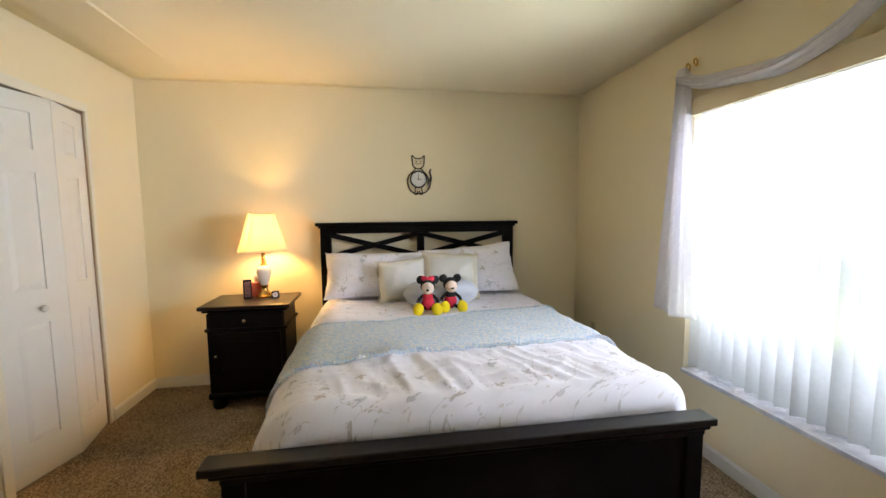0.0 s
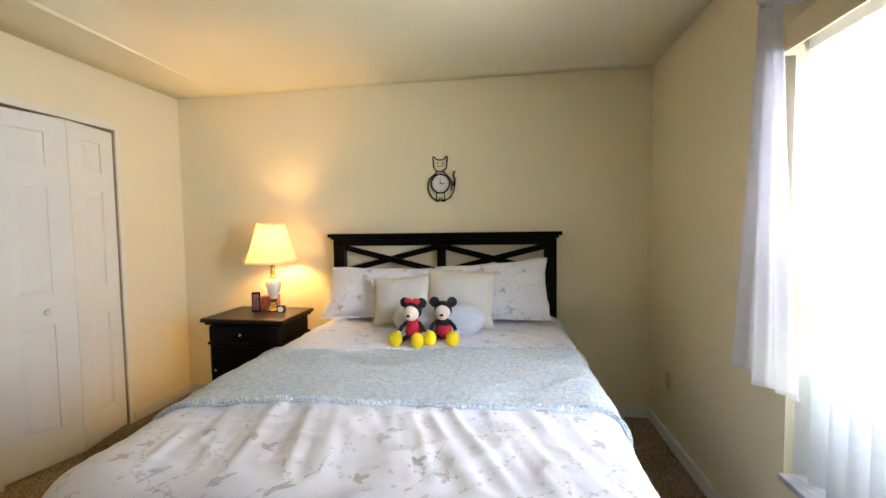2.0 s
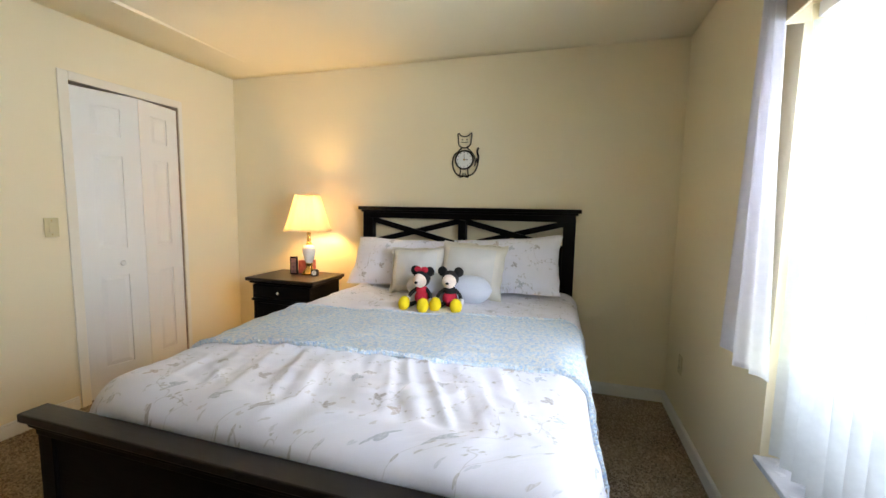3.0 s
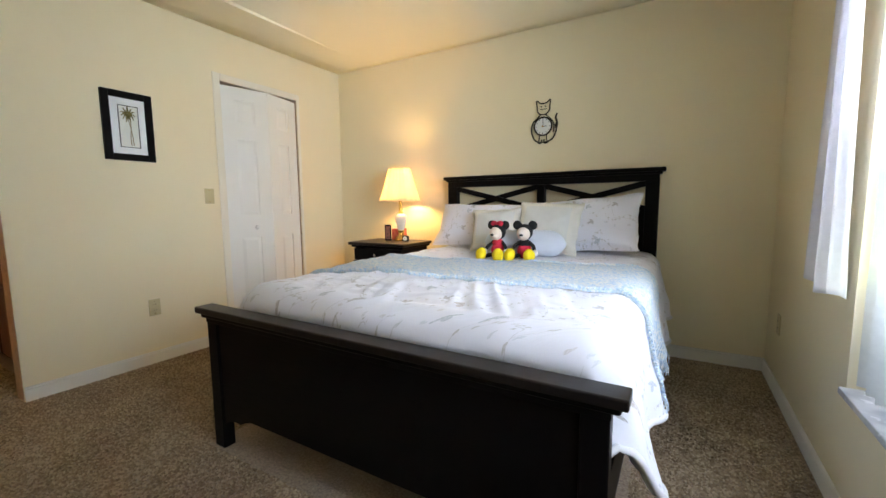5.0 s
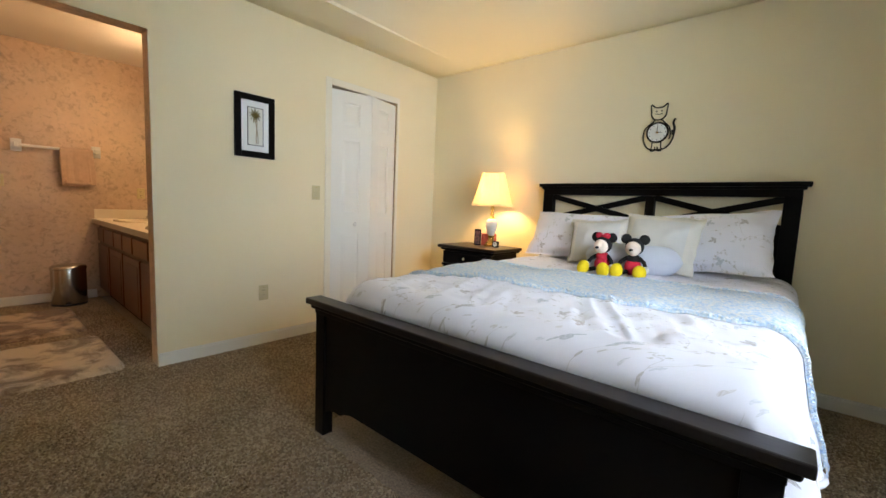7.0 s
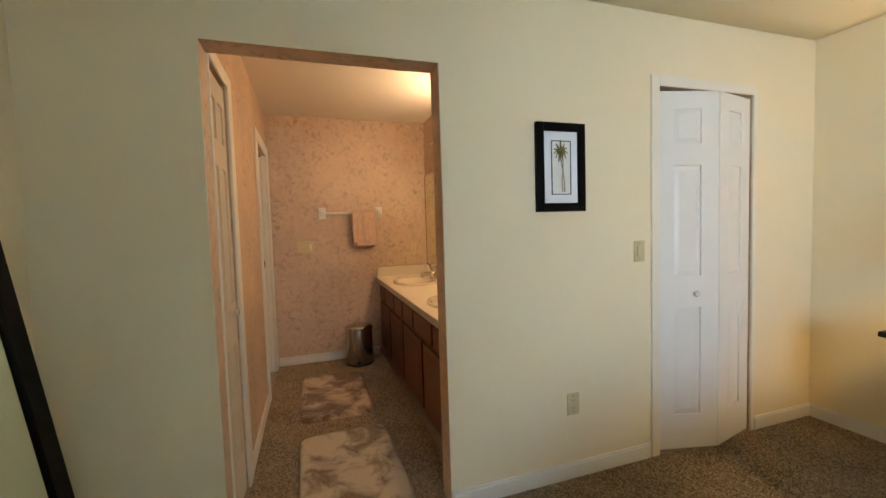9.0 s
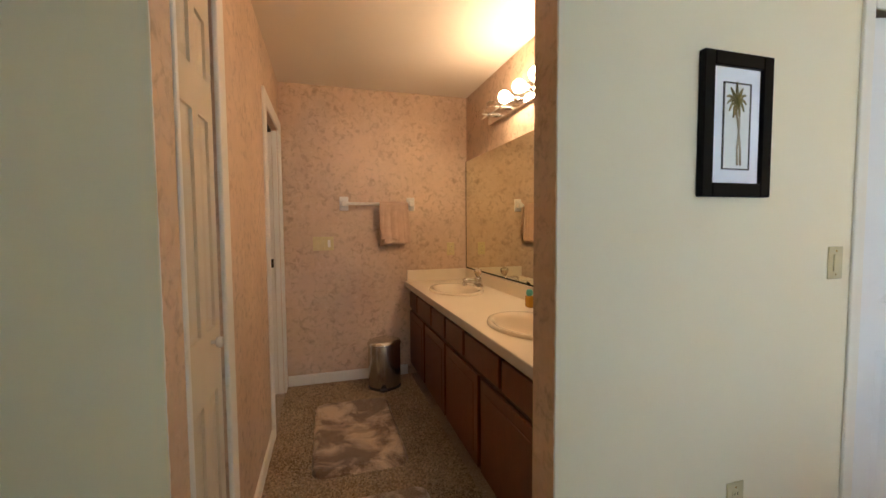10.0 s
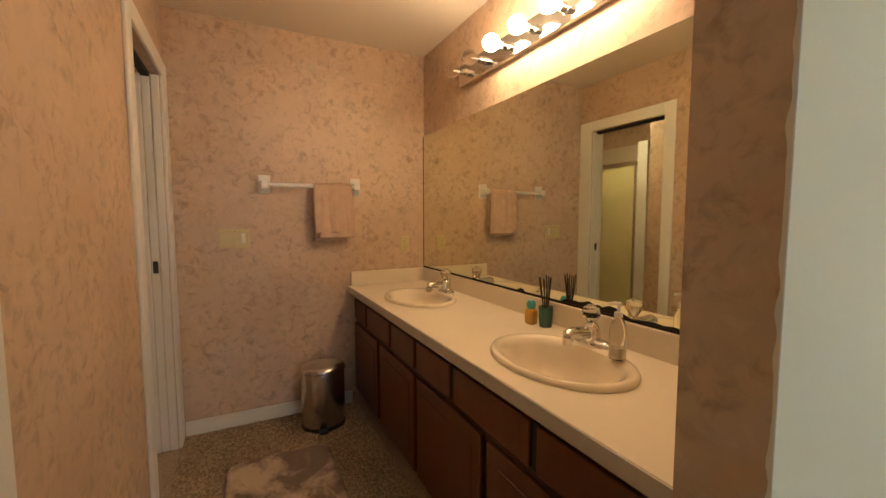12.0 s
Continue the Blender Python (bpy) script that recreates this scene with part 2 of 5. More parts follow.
def floral():
    """White cotton with scattered grey-brown flowers, curling twigs and small leaves."""
    m, nt, b = nodes_of("floral_cotton")
    v = coords(nt, "UV")
    warp = node(nt, "ShaderNodeTexNoise", Scale=5.0, Detail=2.0)
    nt.links.new(v, warp.inputs["Vector"])

    def motif(scale, radius, petals, keep, seed):
        mp = nt.nodes.new("ShaderNodeMapping")
        mp.inputs["Location"].default_value = (seed, seed * 0.7, 0)
        nt.links.new(v, mp.inputs["Vector"])
        vo = nt.nodes.new("ShaderNodeTexVoronoi")
        vo.voronoi_dimensions = "2D"
        vo.inputs["Scale"].default_value = scale
        nt.links.new(mp.outputs["Vector"], vo.inputs["Vector"])
        sub = nt.nodes.new("ShaderNodeVectorMath")
        sub.operation = "SUBTRACT"
        nt.links.new(mp.outputs["Vector"], sub.inputs[0])
        nt.links.new(vo.outputs["Position"], sub.inputs[1])
        sep = nt.nodes.new("ShaderNodeSeparateXYZ")
        nt.links.new(sub.outputs["Vector"], sep.inputs["Vector"])
        rgb = nt.nodes.new("ShaderNodeSeparateColor")
        nt.links.new(vo.outputs["Color"], rgb.inputs["Color"])
        ang = calc(nt, "ARCTAN2", sep.outputs["Y"], sep.outputs["X"])
        turn = calc(nt, "MULTIPLY_ADD", rgb.outputs["Red"], 6.28, ang)
        wave = calc(nt, "SINE", calc(nt, "MULTIPLY", turn, petals))
        half = calc(nt, "MULTIPLY_ADD", calc(nt, "SINE", turn), 0.45, 0.62)
        reach = calc(nt, "MULTIPLY", calc(nt, "MULTIPLY_ADD", wave, 0.3, 0.8), calc(nt, "MULTIPLY", half, radius))
        dist = calc(nt, "SQRT", calc(nt, "ADD", calc(nt, "POWER", sep.outputs["X"], 2.0), calc(nt, "POWER", sep.outputs["Y"], 2.0)))
        inside = calc(nt, "LESS_THAN", dist, reach)
        streak = calc(nt, "GREATER_THAN", noise_of(nt, v, 260.0, 2.0), 0.47)
        on = calc(nt, "LESS_THAN", rgb.outputs["Green"], keep)
        return calc(nt, "MULTIPLY", calc(nt, "MULTIPLY", inside, on), calc(nt, "MULTIPLY_ADD", streak, 0.6, 0.4)), rgb.outputs["Blue"]

    flower, tone = motif(7.2, 0.030, 5.0, 0.72, 3.1)
    leaf, tone2 = motif(15.0, 0.0125, 3.0, 0.5, 7.7)
    leaflet, tone3 = motif(50.0, 0.0080, 1.0, 0.6, 1.3)
    twig, near = None, None
    for scale, wide, shift in ((3.4, 0.0045, 0.0), (5.2, 0.0055, 5.3)):
        bend = nt.nodes.new("ShaderNodeVectorMath")
        bend.operation = "MULTIPLY_ADD"
        nt.links.new(warp.outputs["Color"], bend.inputs[0])
        bend.inputs[1].default_value = (0.16, 0.16, 0.0)
        nt.links.new(v, bend.inputs[2])
        push = nt.nodes.new("ShaderNodeVectorMath")
        push.inputs[1].default_value = (shift, shift * 0.6, 0.0)
        nt.links.new(bend.outputs["Vector"], push.inputs[0])
        web = nt.nodes.new("ShaderNodeTexVoronoi")
        web.voronoi_dimensions, web.feature = "2D", "DISTANCE_TO_EDGE"
        web.inputs["Scale"].default_value = scale
        nt.links.new(push.outputs["Vector"], web.inputs["Vector"])
        broken = calc(nt, "GREATER_THAN", noise_of(nt, v, scale * 1.7 + 1.0, 1.0), 0.50)
        one = calc(nt, "MULTIPLY", calc(nt, "LESS_THAN", web.outputs["Distance"], wide), broken)
        beside = calc(nt, "MULTIPLY", calc(nt, "LESS_THAN", web.outputs["Distance"], wide * 9), broken)
        twig = one if twig is None else calc(nt, "MAXIMUM", twig, one)
        near = beside if near is None else calc(nt, "MAXIMUM", near, beside)
    leaflet = calc(nt, "MULTIPLY", leaflet, near)
    col = ramp(nt, noise_of(nt, v, 2.5, 3.0), [(0.3, (0.80, 0.80, 0.895)), (0.7, (0.85, 0.85, 0.93))])
    col = mixed(nt, calc(nt, "MULTIPLY", twig, 0.30), col, (0.36, 0.32, 0.30))
    col = mixed(nt, calc(nt, "MULTIPLY", leaflet, 0.6), col, (0.42, 0.39, 0.36))
    col = mixed(nt, calc(nt, "MULTIPLY", leaf, 0.42), col, ramp(nt, tone2, [(0.3, (0.46, 0.50, 0.56)), (0.7, (0.45, 0.38, 0.33))]))
    col = mixed(nt, calc(nt, "MULTIPLY", flower, 0.75), col, ramp(nt, tone, [(0.2, (0.36, 0.33, 0.34)), (0.5, (0.46, 0.33, 0.27)), (0.8, (0.40, 0.44, 0.50))]))
    nt.links.new(col, b.inputs["Base Color"])
    b.inputs["Roughness"].default_value = 0.75
    b.inputs["Sheen Weight"].default_value = 0.2
    wr = noise_of(nt, v, 8.0, 3.0, 0.5, 0.3)
    bump(nt, b, calc(nt, "ADD", wr, calc(nt, "MULTIPLY", noise_of(nt, v, 300.0, 1.0), 0.04)), 0.35, 0.012)
    return m


FLORAL = floral()


def knit(name, kind):
    m, nt, b = nodes_of(name)
    v = coords(nt, kind)
    speck = noise_of(nt, v, 95.0, 2.0, 0.7)
    patch = noise_of(nt, v, 40.0, 3.0, 0.7)
    col = ramp(nt, patch, [(0.34, (0.38, 0.60, 0.90)), (0.46, (0.62, 0.80, 0.95)), (0.54, (0.88, 0.92, 0.95)), (0.62, (0.95, 0.92, 0.84))])
    col = mixed(nt, 0.5, col, ramp(nt, speck, [(0.38, (0.40, 0.62, 0.90)), (0.5, (0.78, 0.88, 0.95)), (0.60, (0.95, 0.95, 0.93))]))
    nt.links.new(col, b.inputs["Base Color"])
    b.inputs["Roughness"].default_value = 0.95
    b.inputs["Sheen Weight"].default_value = 0.3
    wave = node(nt, "ShaderNodeTexWave", Scale=38.0, Distortion=1.5, Detail=1.0)
    wave.bands_direction = "Y"
    nt.links.new(v, wave.inputs["Vector"])
    bump(nt, b, calc(nt, "ADD", speck, calc(nt, "MULTIPLY", wave.outputs["Fac"], 0.5)), 0.8, 0.013)
    return m


KNIT_EDGE = knit("boucle_edge_yarn", "Object")
KNIT = knit("blue_white_boucle_knit", "UV")


def bath_rug(name, pale, brown, low):
    m, nt, b = nodes_of(name)
    v = coords(nt)
    big = noise_of(nt, v, 5.2, 5.0, 0.62, 0.6)
    pile = noise_of(nt, v, 150.0, 2.0, 0.7)
    col = ramp(nt, big, [(low, pale), (low + 0.08, tuple((p + q) / 2 for p, q in zip(pale, brown))), (low + 0.16, brown)])
    col = mixed(nt, 0.2, col, ramp(nt, pile, [(0.3, brown), (0.7, pale)]))
    nt.links.new(col, b.inputs["Base Color"])
    b.inputs["Roughness"].default_value = 0.95
    b.inputs["Sheen Weight"].default_value = 0.3
    bump(nt, b, calc(nt, "ADD", pile, big), 0.9, 0.012)
    return m


RUG_FAR = bath_rug("brown_beige_plush_rug", (0.64, 0.47, 0.32), (0.10, 0.046, 0.022), 0.40)
RUG_NEAR = bath_rug("beige_plush_rug", (0.70, 0.58, 0.42), (0.15, 0.088, 0.042), 0.45)


def thin_cloth(name, colour, clear, glow):
    """Cloth or vinyl that lets light through: some straight, some scattered."""
    m, nt, b = nodes_of(name)
    out = nt.nodes["Material Output"]
    tr, tl, df = nt.nodes.new("ShaderNodeBsdfTransparent"), nt.nodes.new("ShaderNodeBsdfTranslucent"), nt.nodes.new("ShaderNodeBsdfDiffuse")
    v = coords(nt)
    c = ramp(nt, noise_of(nt, v, 40.0, 3.0), [(0.3, colour), (0.7, tuple(x * 0.94 for x in colour))])
    nt.links.new(c, tl.inputs["Color"])
    nt.links.new(c, df.inputs["Color"])
    m1, m2 = nt.nodes.new("ShaderNodeMixShader"), nt.nodes.new("ShaderNodeMixShader")
    m1.inputs[0].default_value, m2.inputs[0].default_value = glow, clear
    nt.links.new(df.outputs[0], m1.inputs[1])
    nt.links.new(tl.outputs[0], m1.inputs[2])
    nt.links.new(m1.outputs[0], m2.inputs[1])
    nt.links.new(tr.outputs[0], m2.inputs[2])
    nt.links.new(m2.outputs[0], out.inputs["Surface"])
    return m


SLAT = thin_cloth("white_vinyl_slat", (0.87, 0.89, 0.88), 0.06, 0.58)
SHEER = thin_cloth("white_sheer_voile", (0.88, 0.87, 0.91), 0.12, 0.5)
SHADE = thin_cloth("cream_lampshade_fabric", (0.88, 0.79, 0.62), 0.03, 0.6)
SCREEN = thin_cloth("insect_screen", (0.12, 0.12, 0.12), 0.62, 0.0)


def glass(name, colour=(1, 1, 1), rough=0.0, ior=1.45):
    m, nt, b = nodes_of(name)
    b.inputs["Base Color"].default_value = (*colour, 1)
    b.inputs["Transmission Weight"].default_value, b.inputs["Roughness"].default_value, b.inputs["IOR"].default_value = 1.0, rough, ior
    return m


GLASS = glass("clear_glass")
BULB_GLASS = glass("clear_bulb_glass", (0.97, 0.95, 0.92), 0.0, 1.2)
OBSCURE = plain("yellow_obscure_glass", (0.66, 0.62, 0.36), (0.58, 0.55, 0.30), 3, 0.3, fine=70, relief=0.4, depth=0.003)
ACRYLIC = glass("clear_acrylic", (0.95, 0.93, 0.88), 0.05, 1.3)


def mirror_of(name, colour):
    m, nt, b = nodes_of(name)
    b.inputs["Base Color"].default_value = (*colour, 1)
    b.inputs["Metallic"].default_value, b.inputs["Roughness"].default_value = 1.0, 0.015
    return m


for _m in (BLACK_WOOD, BLACK_WORN, INK):
    _m.node_tree.nodes["Principled BSDF"].inputs["Specular IOR Level"].default_value = 0.10
BLACK_WORN.node_tree.nodes["Principled BSDF"].inputs["Specular IOR Level"].default_value = 0.32
MIRROR = mirror_of("silvered_mirror", (0.84, 0.85, 0.68))


def glowing(name, colour, strength):
    m, nt, b = nodes_of(name)
    b.inputs["Base Color"].default_value = (0.9, 0.85, 0.75, 1)
    b.inputs["Emission Color"].default_value = (*colour, 1)
    b.inputs["Emission Strength"].default_value = strength
    return m


BULB_LIT = glowing("lit_vanity_bulb", (1.0, 0.695, 0.385), 100.0)
DOME_LIT = glowing("lit_glass_dome", (1.0, 0.78, 0.44), 60.0)
LAMP_BULB = glowing("lit_table_lamp_bulb", (1.0, 0.60, 0.225), 540.0)


# ---- building helpers ----
def finish(bm, name, material, parent=None, smooth=False, label=""):
    me = bpy.data.meshes.new(name)
    bmesh.ops.recalc_face_normals(bm, faces=bm.faces)
    bm.to_mesh(me)
    bm.free()
    for mt in material if isinstance(material, (list, tuple)) else (material,):
        me.materials.append(mt)
    if smooth:
        me.polygons.foreach_set("use_smooth", [True] * len(me.polygons))
        me.set_sharp_from_angle(angle=radians(50 if smooth is True else smooth))
    ob = new(name, me)
    if parent is not None:
        ob.parent = parent
    return tagged(ob, label)


def part(name, bm, material, parent, label="", smooth=False):
    return finish(bm, name, material, parent, smooth, label)


def thing(name, label, category, group="", at=None):
    ob = new(name)
    ob.empty_display_size = 0.05
    if at is not None:
        ob.matrix_basis = at
    return tagged(ob, label, category, group)


def setting(name, bm, material, label, category, smooth=False):
    return tagged(finish(bm, name, material, None, smooth), label, category, "", "structure")


def bx(bm, x0, x1, y0, y1, z0, z1, bev=0.0, seg=2):
    x0, x1, y0, y1, z0, z1 = min(x0, x1), max(x0, x1), min(y0, y1), max(y0, y1), min(z0, z1), max(z0, z1)
    r = bmesh.ops.create_cube(bm, size=1.0, matrix=Matrix.Translation(((x0 + x1) / 2, (y0 + y1) / 2, (z0 + z1) / 2)) @ Matrix.Diagonal((x1 - x0, y1 - y0, z1 - z0, 1)))
    if bev:
        edges = {e for v in r["verts"] for e in v.link_edges}
        bmesh.ops.bevel(bm, geom=list(edges), offset=min(bev, 0.45 * min(x1 - x0, y1 - y0, z1 - z0)), segments=seg, profile=0.5, affect="EDGES")
    return bm


def box(*args, bev=0.0, seg=2):
    return bx(bmesh.new(), *args, bev=bev, seg=seg)


def lathe(profile, seg=32, at=(0, 0, 0), squash=(1, 1), bm=None, axis="z"):
    """A closed body turned from (radius, height) pairs."""
    bm = bm or bmesh.new()
    rings = []

    def place(a, r, h):
        c, s = r * math.cos(a) * squash[0], r * math.sin(a) * squash[1]
        return {"z": (at[0] + c, at[1] + s, at[2] + h), "x": (at[0] + h, at[1] + c, at[2] + s), "y": (at[0] + c, at[1] + h, at[2] + s)}[axis]

    for r, h in profile:
        if r < 1e-6:
            rings.append([bm.verts.new(place(0, 0, h))])
        else:
            rings.append([bm.verts.new(place(2 * math.pi * k / seg, r, h)) for k in range(seg)])
    for a, b in zip(rings, rings[1:]):
        for k in range(seg):
            j = (k + 1) % seg
            quad = [a[k % len(a)], a[j % len(a)], b[j % len(b)], b[k % len(b)]]
            quad = list(dict.fromkeys(quad))
            if len(quad) > 2:
                bm.faces.new(quad)
    for ring in (rings[0], rings[-1]):
        if len(ring) > 2:
            bm.faces.new(ring)
    return bm


def tube(points, r, seg=8, closed=False, bm=None, taper=1.0):
    bm = bm or bmesh.new()
    pts = [Vector(p) for p in points]
    rings, n, up = [], len(pts), Vector((0.13, 0.27, 0.95)).normalized()
    for i, p in enumerate(pts):
        a, b = pts[i - 1] if i or closed else p, pts[(i + 1) % n] if i < n - 1 or closed else p
        d = (b - a).normalized()
        s = d.cross(up)
        if s.length < 0.05:
            s = d.cross(Vector((1, 0, 0)))
        s.normalize()
        t = d.cross(s)
        rr = r * (1 + (taper - 1) * i / max(1, n - 1))
        rings.append([bm.verts.new(p + rr * (math.cos(2 * math.pi * k / seg) * s + math.sin(2 * math.pi * k / seg) * t)) for k in range(seg)])
    for i in range(n if closed else n - 1):
        a, b = rings[i], rings[(i + 1) % n]
        for k in range(seg):
            bm.faces.new((a[k], a[(k + 1) % seg], b[(k + 1) % seg], b[k]))
    if not closed:
        bm.faces.new(rings[0])
        bm.faces.new(rings[-1])
    return bm


def curve_points(keys, steps=6, closed=False):
    """A smooth line through a few keys."""
    k = [Vector(p) for p in keys]
    n, out = len(k), []
    for i in range(n if closed else n - 1):
        if closed:
            p0, p1, p2, p3 = k[i - 1], k[i], k[(i + 1) % n], k[(i + 2) % n]
        else:
            p0, p1, p2, p3 = k[max(i - 1, 0)], k[i], k[i + 1], k[min(i + 2, n - 1)]
        for s in range(steps):
            t = s / steps
            out.append(0.5 * ((2 * p1) + (p2 - p0) * t + (2 * p0 - 5 * p1 + 4 * p2 - p3) * t * t + (3 * p1 - p0 - 3 * p2 + p3) * t ** 3))
    if not closed:
        out.append(k[-1])
    return out


def sheet(f, nu, nv, uv=None):
    """A grid of f(u, v) for u, v from 0 to 1, with its texture coordinates in metres."""
    bm = bmesh.new()
    layer = bm.loops.layers.uv.new("UVMap")
    vs = [[bm.verts.new(f(i / nu, j / nv)) for j in range(nv + 1)] for i in range(nu + 1)]
    for i in range(nu):
        for j in range(nv):
            face = bm.faces.new((vs[i][j], vs[i + 1][j], vs[i + 1][j + 1], vs[i][j + 1]))
            for loop, (a, b) in zip(face.loops, ((i, j), (i + 1, j), (i + 1, j + 1), (i, j + 1))):
                loop[layer].uv = uv(a / nu, b / nv) if uv else (a / nu, b / nv)
    return bm


def thicken(ob, t, offset=-1.0):
    m = ob.modifiers.new("thickness", "SOLIDIFY")
    m.thickness, m.offset = t, offset
    return ob


def smoothstep(a, b, x):
    t = max(0.0, min(1.0, (x - a) / (b - a)))
    return t * t * (3 - 2 * t)


# ---- the two rooms: plan ----
XL, XR, YH, YB, ZC = -1.757, 1.883, 3.563, -0.46, 2.44
WALL = 0.128
XLB = XL - WALL
BX, BY0, BY1, BZ = -4.25, 0.085, 1.665, 2.455
DOOR_Y0, DOOR_Y1, DOOR_Z = 0.09, 1.03, 2.06
CLOS_Y0, CLOS_Y1, CLOS_Z = 2.275, 3.005, 2.06
WIN_Y0, WIN_Y1, WIN_Z0, WIN_Z1 = 0.66, 2.195, 0.45, 2.0

setting("floor", box(BX - 0.12, XR + 0.17, YB - 0.12, YH + 0.12, -0.12, 0.0), CARPET, "beige and brown flecked cut pile carpet", "carpet floor")


def wall_with_holes(x0, x1, y0, y1, z1, holes):
    """A wall along y, from x0 to x1, with holes (y0, y1, z0, z1)."""
    bm = bmesh.new()
    at = y0
    for a, b, z0, zt in sorted(holes):
        bx(bm, x0, x1, at, a, 0, z1)
        if z0 > 0:
            bx(bm, x0, x1, a, b, 0, z0)
        bx(bm, x0, x1, a, b, zt, z1)
        at = b
    bx(bm, x0, x1, at, y1, 0, z1)
    return bm


LEFT_HOLES = [(DOOR_Y0, DOOR_Y1, 0, DOOR_Z), (CLOS_Y0, CLOS_Y1, 0, CLOS_Z)]
setting("wall_west", wall_with_holes(XL - 0.005, XL, YB, YH, 2.7, LEFT_HOLES), PAINT, "cream painted bedroom wall with a bathroom opening", "wall")
setting("wall_west_bathroom_face", wall_with_holes(XLB, XL - 0.005, YB, YH, 2.7, LEFT_HOLES), WALLPAPER, "rose mottled wallpaper on the bathroom side and reveal", "wall")
setting("wall_north", box(XLB, XR + 0.17, YH, YH + 0.12, 0, 2.7), PAINT, "cream painted bedroom wall behind the bed", "wall")
setting("wall_east", wall_with_holes(XR, XR + 0.17, YB, YH, 2.7, [(WIN_Y0, WIN_Y1, WIN_Z0, WIN_Z1)]), PAINT, "cream painted bedroom wall with a wide window", "wall")
setting("wall_south", box(XLB, XR + 0.17, YB - 0.12, YB, 0, 2.7), PAINT, "plain cream painted bedroom wall", "wall")


def ceiling_height(x, y):
    if x <= -1.31:
        return ZC
    rise = 0.13 * smoothstep(3.5, 1.9, y)
    if x < -1.0:
        return ZC + rise * smoothstep(-1.42, -0.98, x)
    return ZC + rise * (1 - smoothstep(-0.9, XR, x))


def ceiling_mesh():
    xs = [XL - 0.02, -1.6, -1.45, -1.312] + [-1.308 + 0.05 * k for k in range(14)] + [-0.5 + 0.2 * k for k in range(12)] + [XR + 0.02]
    ys = [YB - 0.02 + (YH + 0.04 - YB) * k / 40 for k in range(41)]
    bm = bmesh.new()
    vs = [[bm.verts.new((x, y, ceiling_height(x, y))) for y in ys] for x in xs]
    for i in range(len(xs) - 1):
        for j in range(len(ys) - 1):
            bm.faces.new((vs[i][j], vs[i][j + 1], vs[i + 1][j + 1], vs[i + 1][j]))
    return bm


ceiling = setting("ceiling", ceiling_mesh(), CEILING, "cream textured ceiling with a lower strip along one wall", "ceiling", smooth=12)
thicken(ceiling, 0.1, 1.0)
setting("roof_slab", box(XLB, XR + 0.17, YB - 0.12, YH + 0.12, 2.7, 2.85), CEILING, "roof above the ceiling", "roof")

# bathroom
POCKET_X0, POCKET_X1, POCKET_Z = -4.12, -3.435, 2.05
CUP_X0, CUP_X1, CUP_Z = -2.285, -1.905, 2.06


def bath_south():
    bm = bmesh.new()
    for x0, x1, z0, z1 in ((BX, POCKET_X0, 0, BZ + 0.1), (POCKET_X0, POCKET_X1, POCKET_Z, BZ + 0.1), (POCKET_X1, CUP_X0, 0, BZ + 0.1), (CUP_X0, CUP_X1, CUP_Z, BZ + 0.1), (CUP_X1, XLB, 0, BZ + 0.1)):
        bx(bm, x0, x1, BY0 - 0.12, BY0, z0, z1)
    return bm


setting("wall_bathroom_south", bath_south(), WALLPAPER, "rose mottled wallpaper wall with two doorways", "wall")
setting("wall_bathroom_west", box(BX - 0.12, BX, BY0 - 0.12, BY1 + 0.12, 0, BZ + 0.1), WALLPAPER, "rose mottled wallpaper wall behind the towel rail", "wall")
setting("wall_bathroom_north", box(BX, XLB, BY1, BY1 + 0.12, 0, BZ + 0.1), WALLPAPER, "rose mottled wallpaper wall above the vanity mirror", "wall")
setting("ceiling_bathroom", box(BX - 1.3, XLB, -1.6, BY1 + 0.12, BZ, BZ + 0.1), BATH_CEILING, "cream bathroom ceiling", "ceiling")
setting("floor_shower_room", box(BX - 1.3, -2.6, -1.72, YB - 0.12, -0.12, 0.0), CARPET, "beige carpet in the shower room", "carpet floor")
setting("floor_shower_room_side", box(BX - 1.3, BX - 0.12, YB - 0.12, BY0, -0.12, 0.0), CARPET, "beige carpet in the shower room", "carpet floor")
setting("wall_shower_room_south", box(BX - 1.3, -2.6, -1.72, -1.6, 0, BZ), WALLPAPER, "wallpapered wall of the shower room", "wall")
setting("wall_shower_room_east", box(-2.72, -2.6, -1.6, BY0 - 0.12, 0, BZ), WALLPAPER, "wallpapered side wall of the shower room", "wall")
setting("wall_shower_room_west", box(BX - 1.42, BX - 1.3, -1.72, BY0, 0, BZ), WALLPAPER, "wallpapered end wall of the shower room", "wall")
setting("wall_shower_room_north", box(BX - 1.3, BX - 0.12, BY0 - 0.12, BY0, 0, BZ), WALLPAPER, "wallpapered wall of the shower room", "wall")
# cupboard back coloured near-black in place of shade
setting("wall_cupboard", box(-2.6, XLB, -0.62, -0.5, 0, BZ), DARK, "back of the linen cupboard, its shade coloured near-black", "wall")


def closet_shell():
    bm = box(-2.60, -2.55, 2.1, 3.2, 0, 2.5)
    bx(bm, -2.55, XLB, 2.1, 2.15, 0, 2.5)
    bx(bm, -2.55, XLB, 3.15, 3.2, 0, 2.5)
    bx(bm, -2.55, XLB, 2.15, 3.15, 2.45, 2.5)
    bx(bm, -2.55, XLB, 2.15, 3.15, -0.05, 0.0)
    return bm


# closet walls coloured near-black for the unlit inside
setting("wall_closet", closet_shell(), DARK, "inside of the bedroom closet, its shade coloured near-black", "wall")


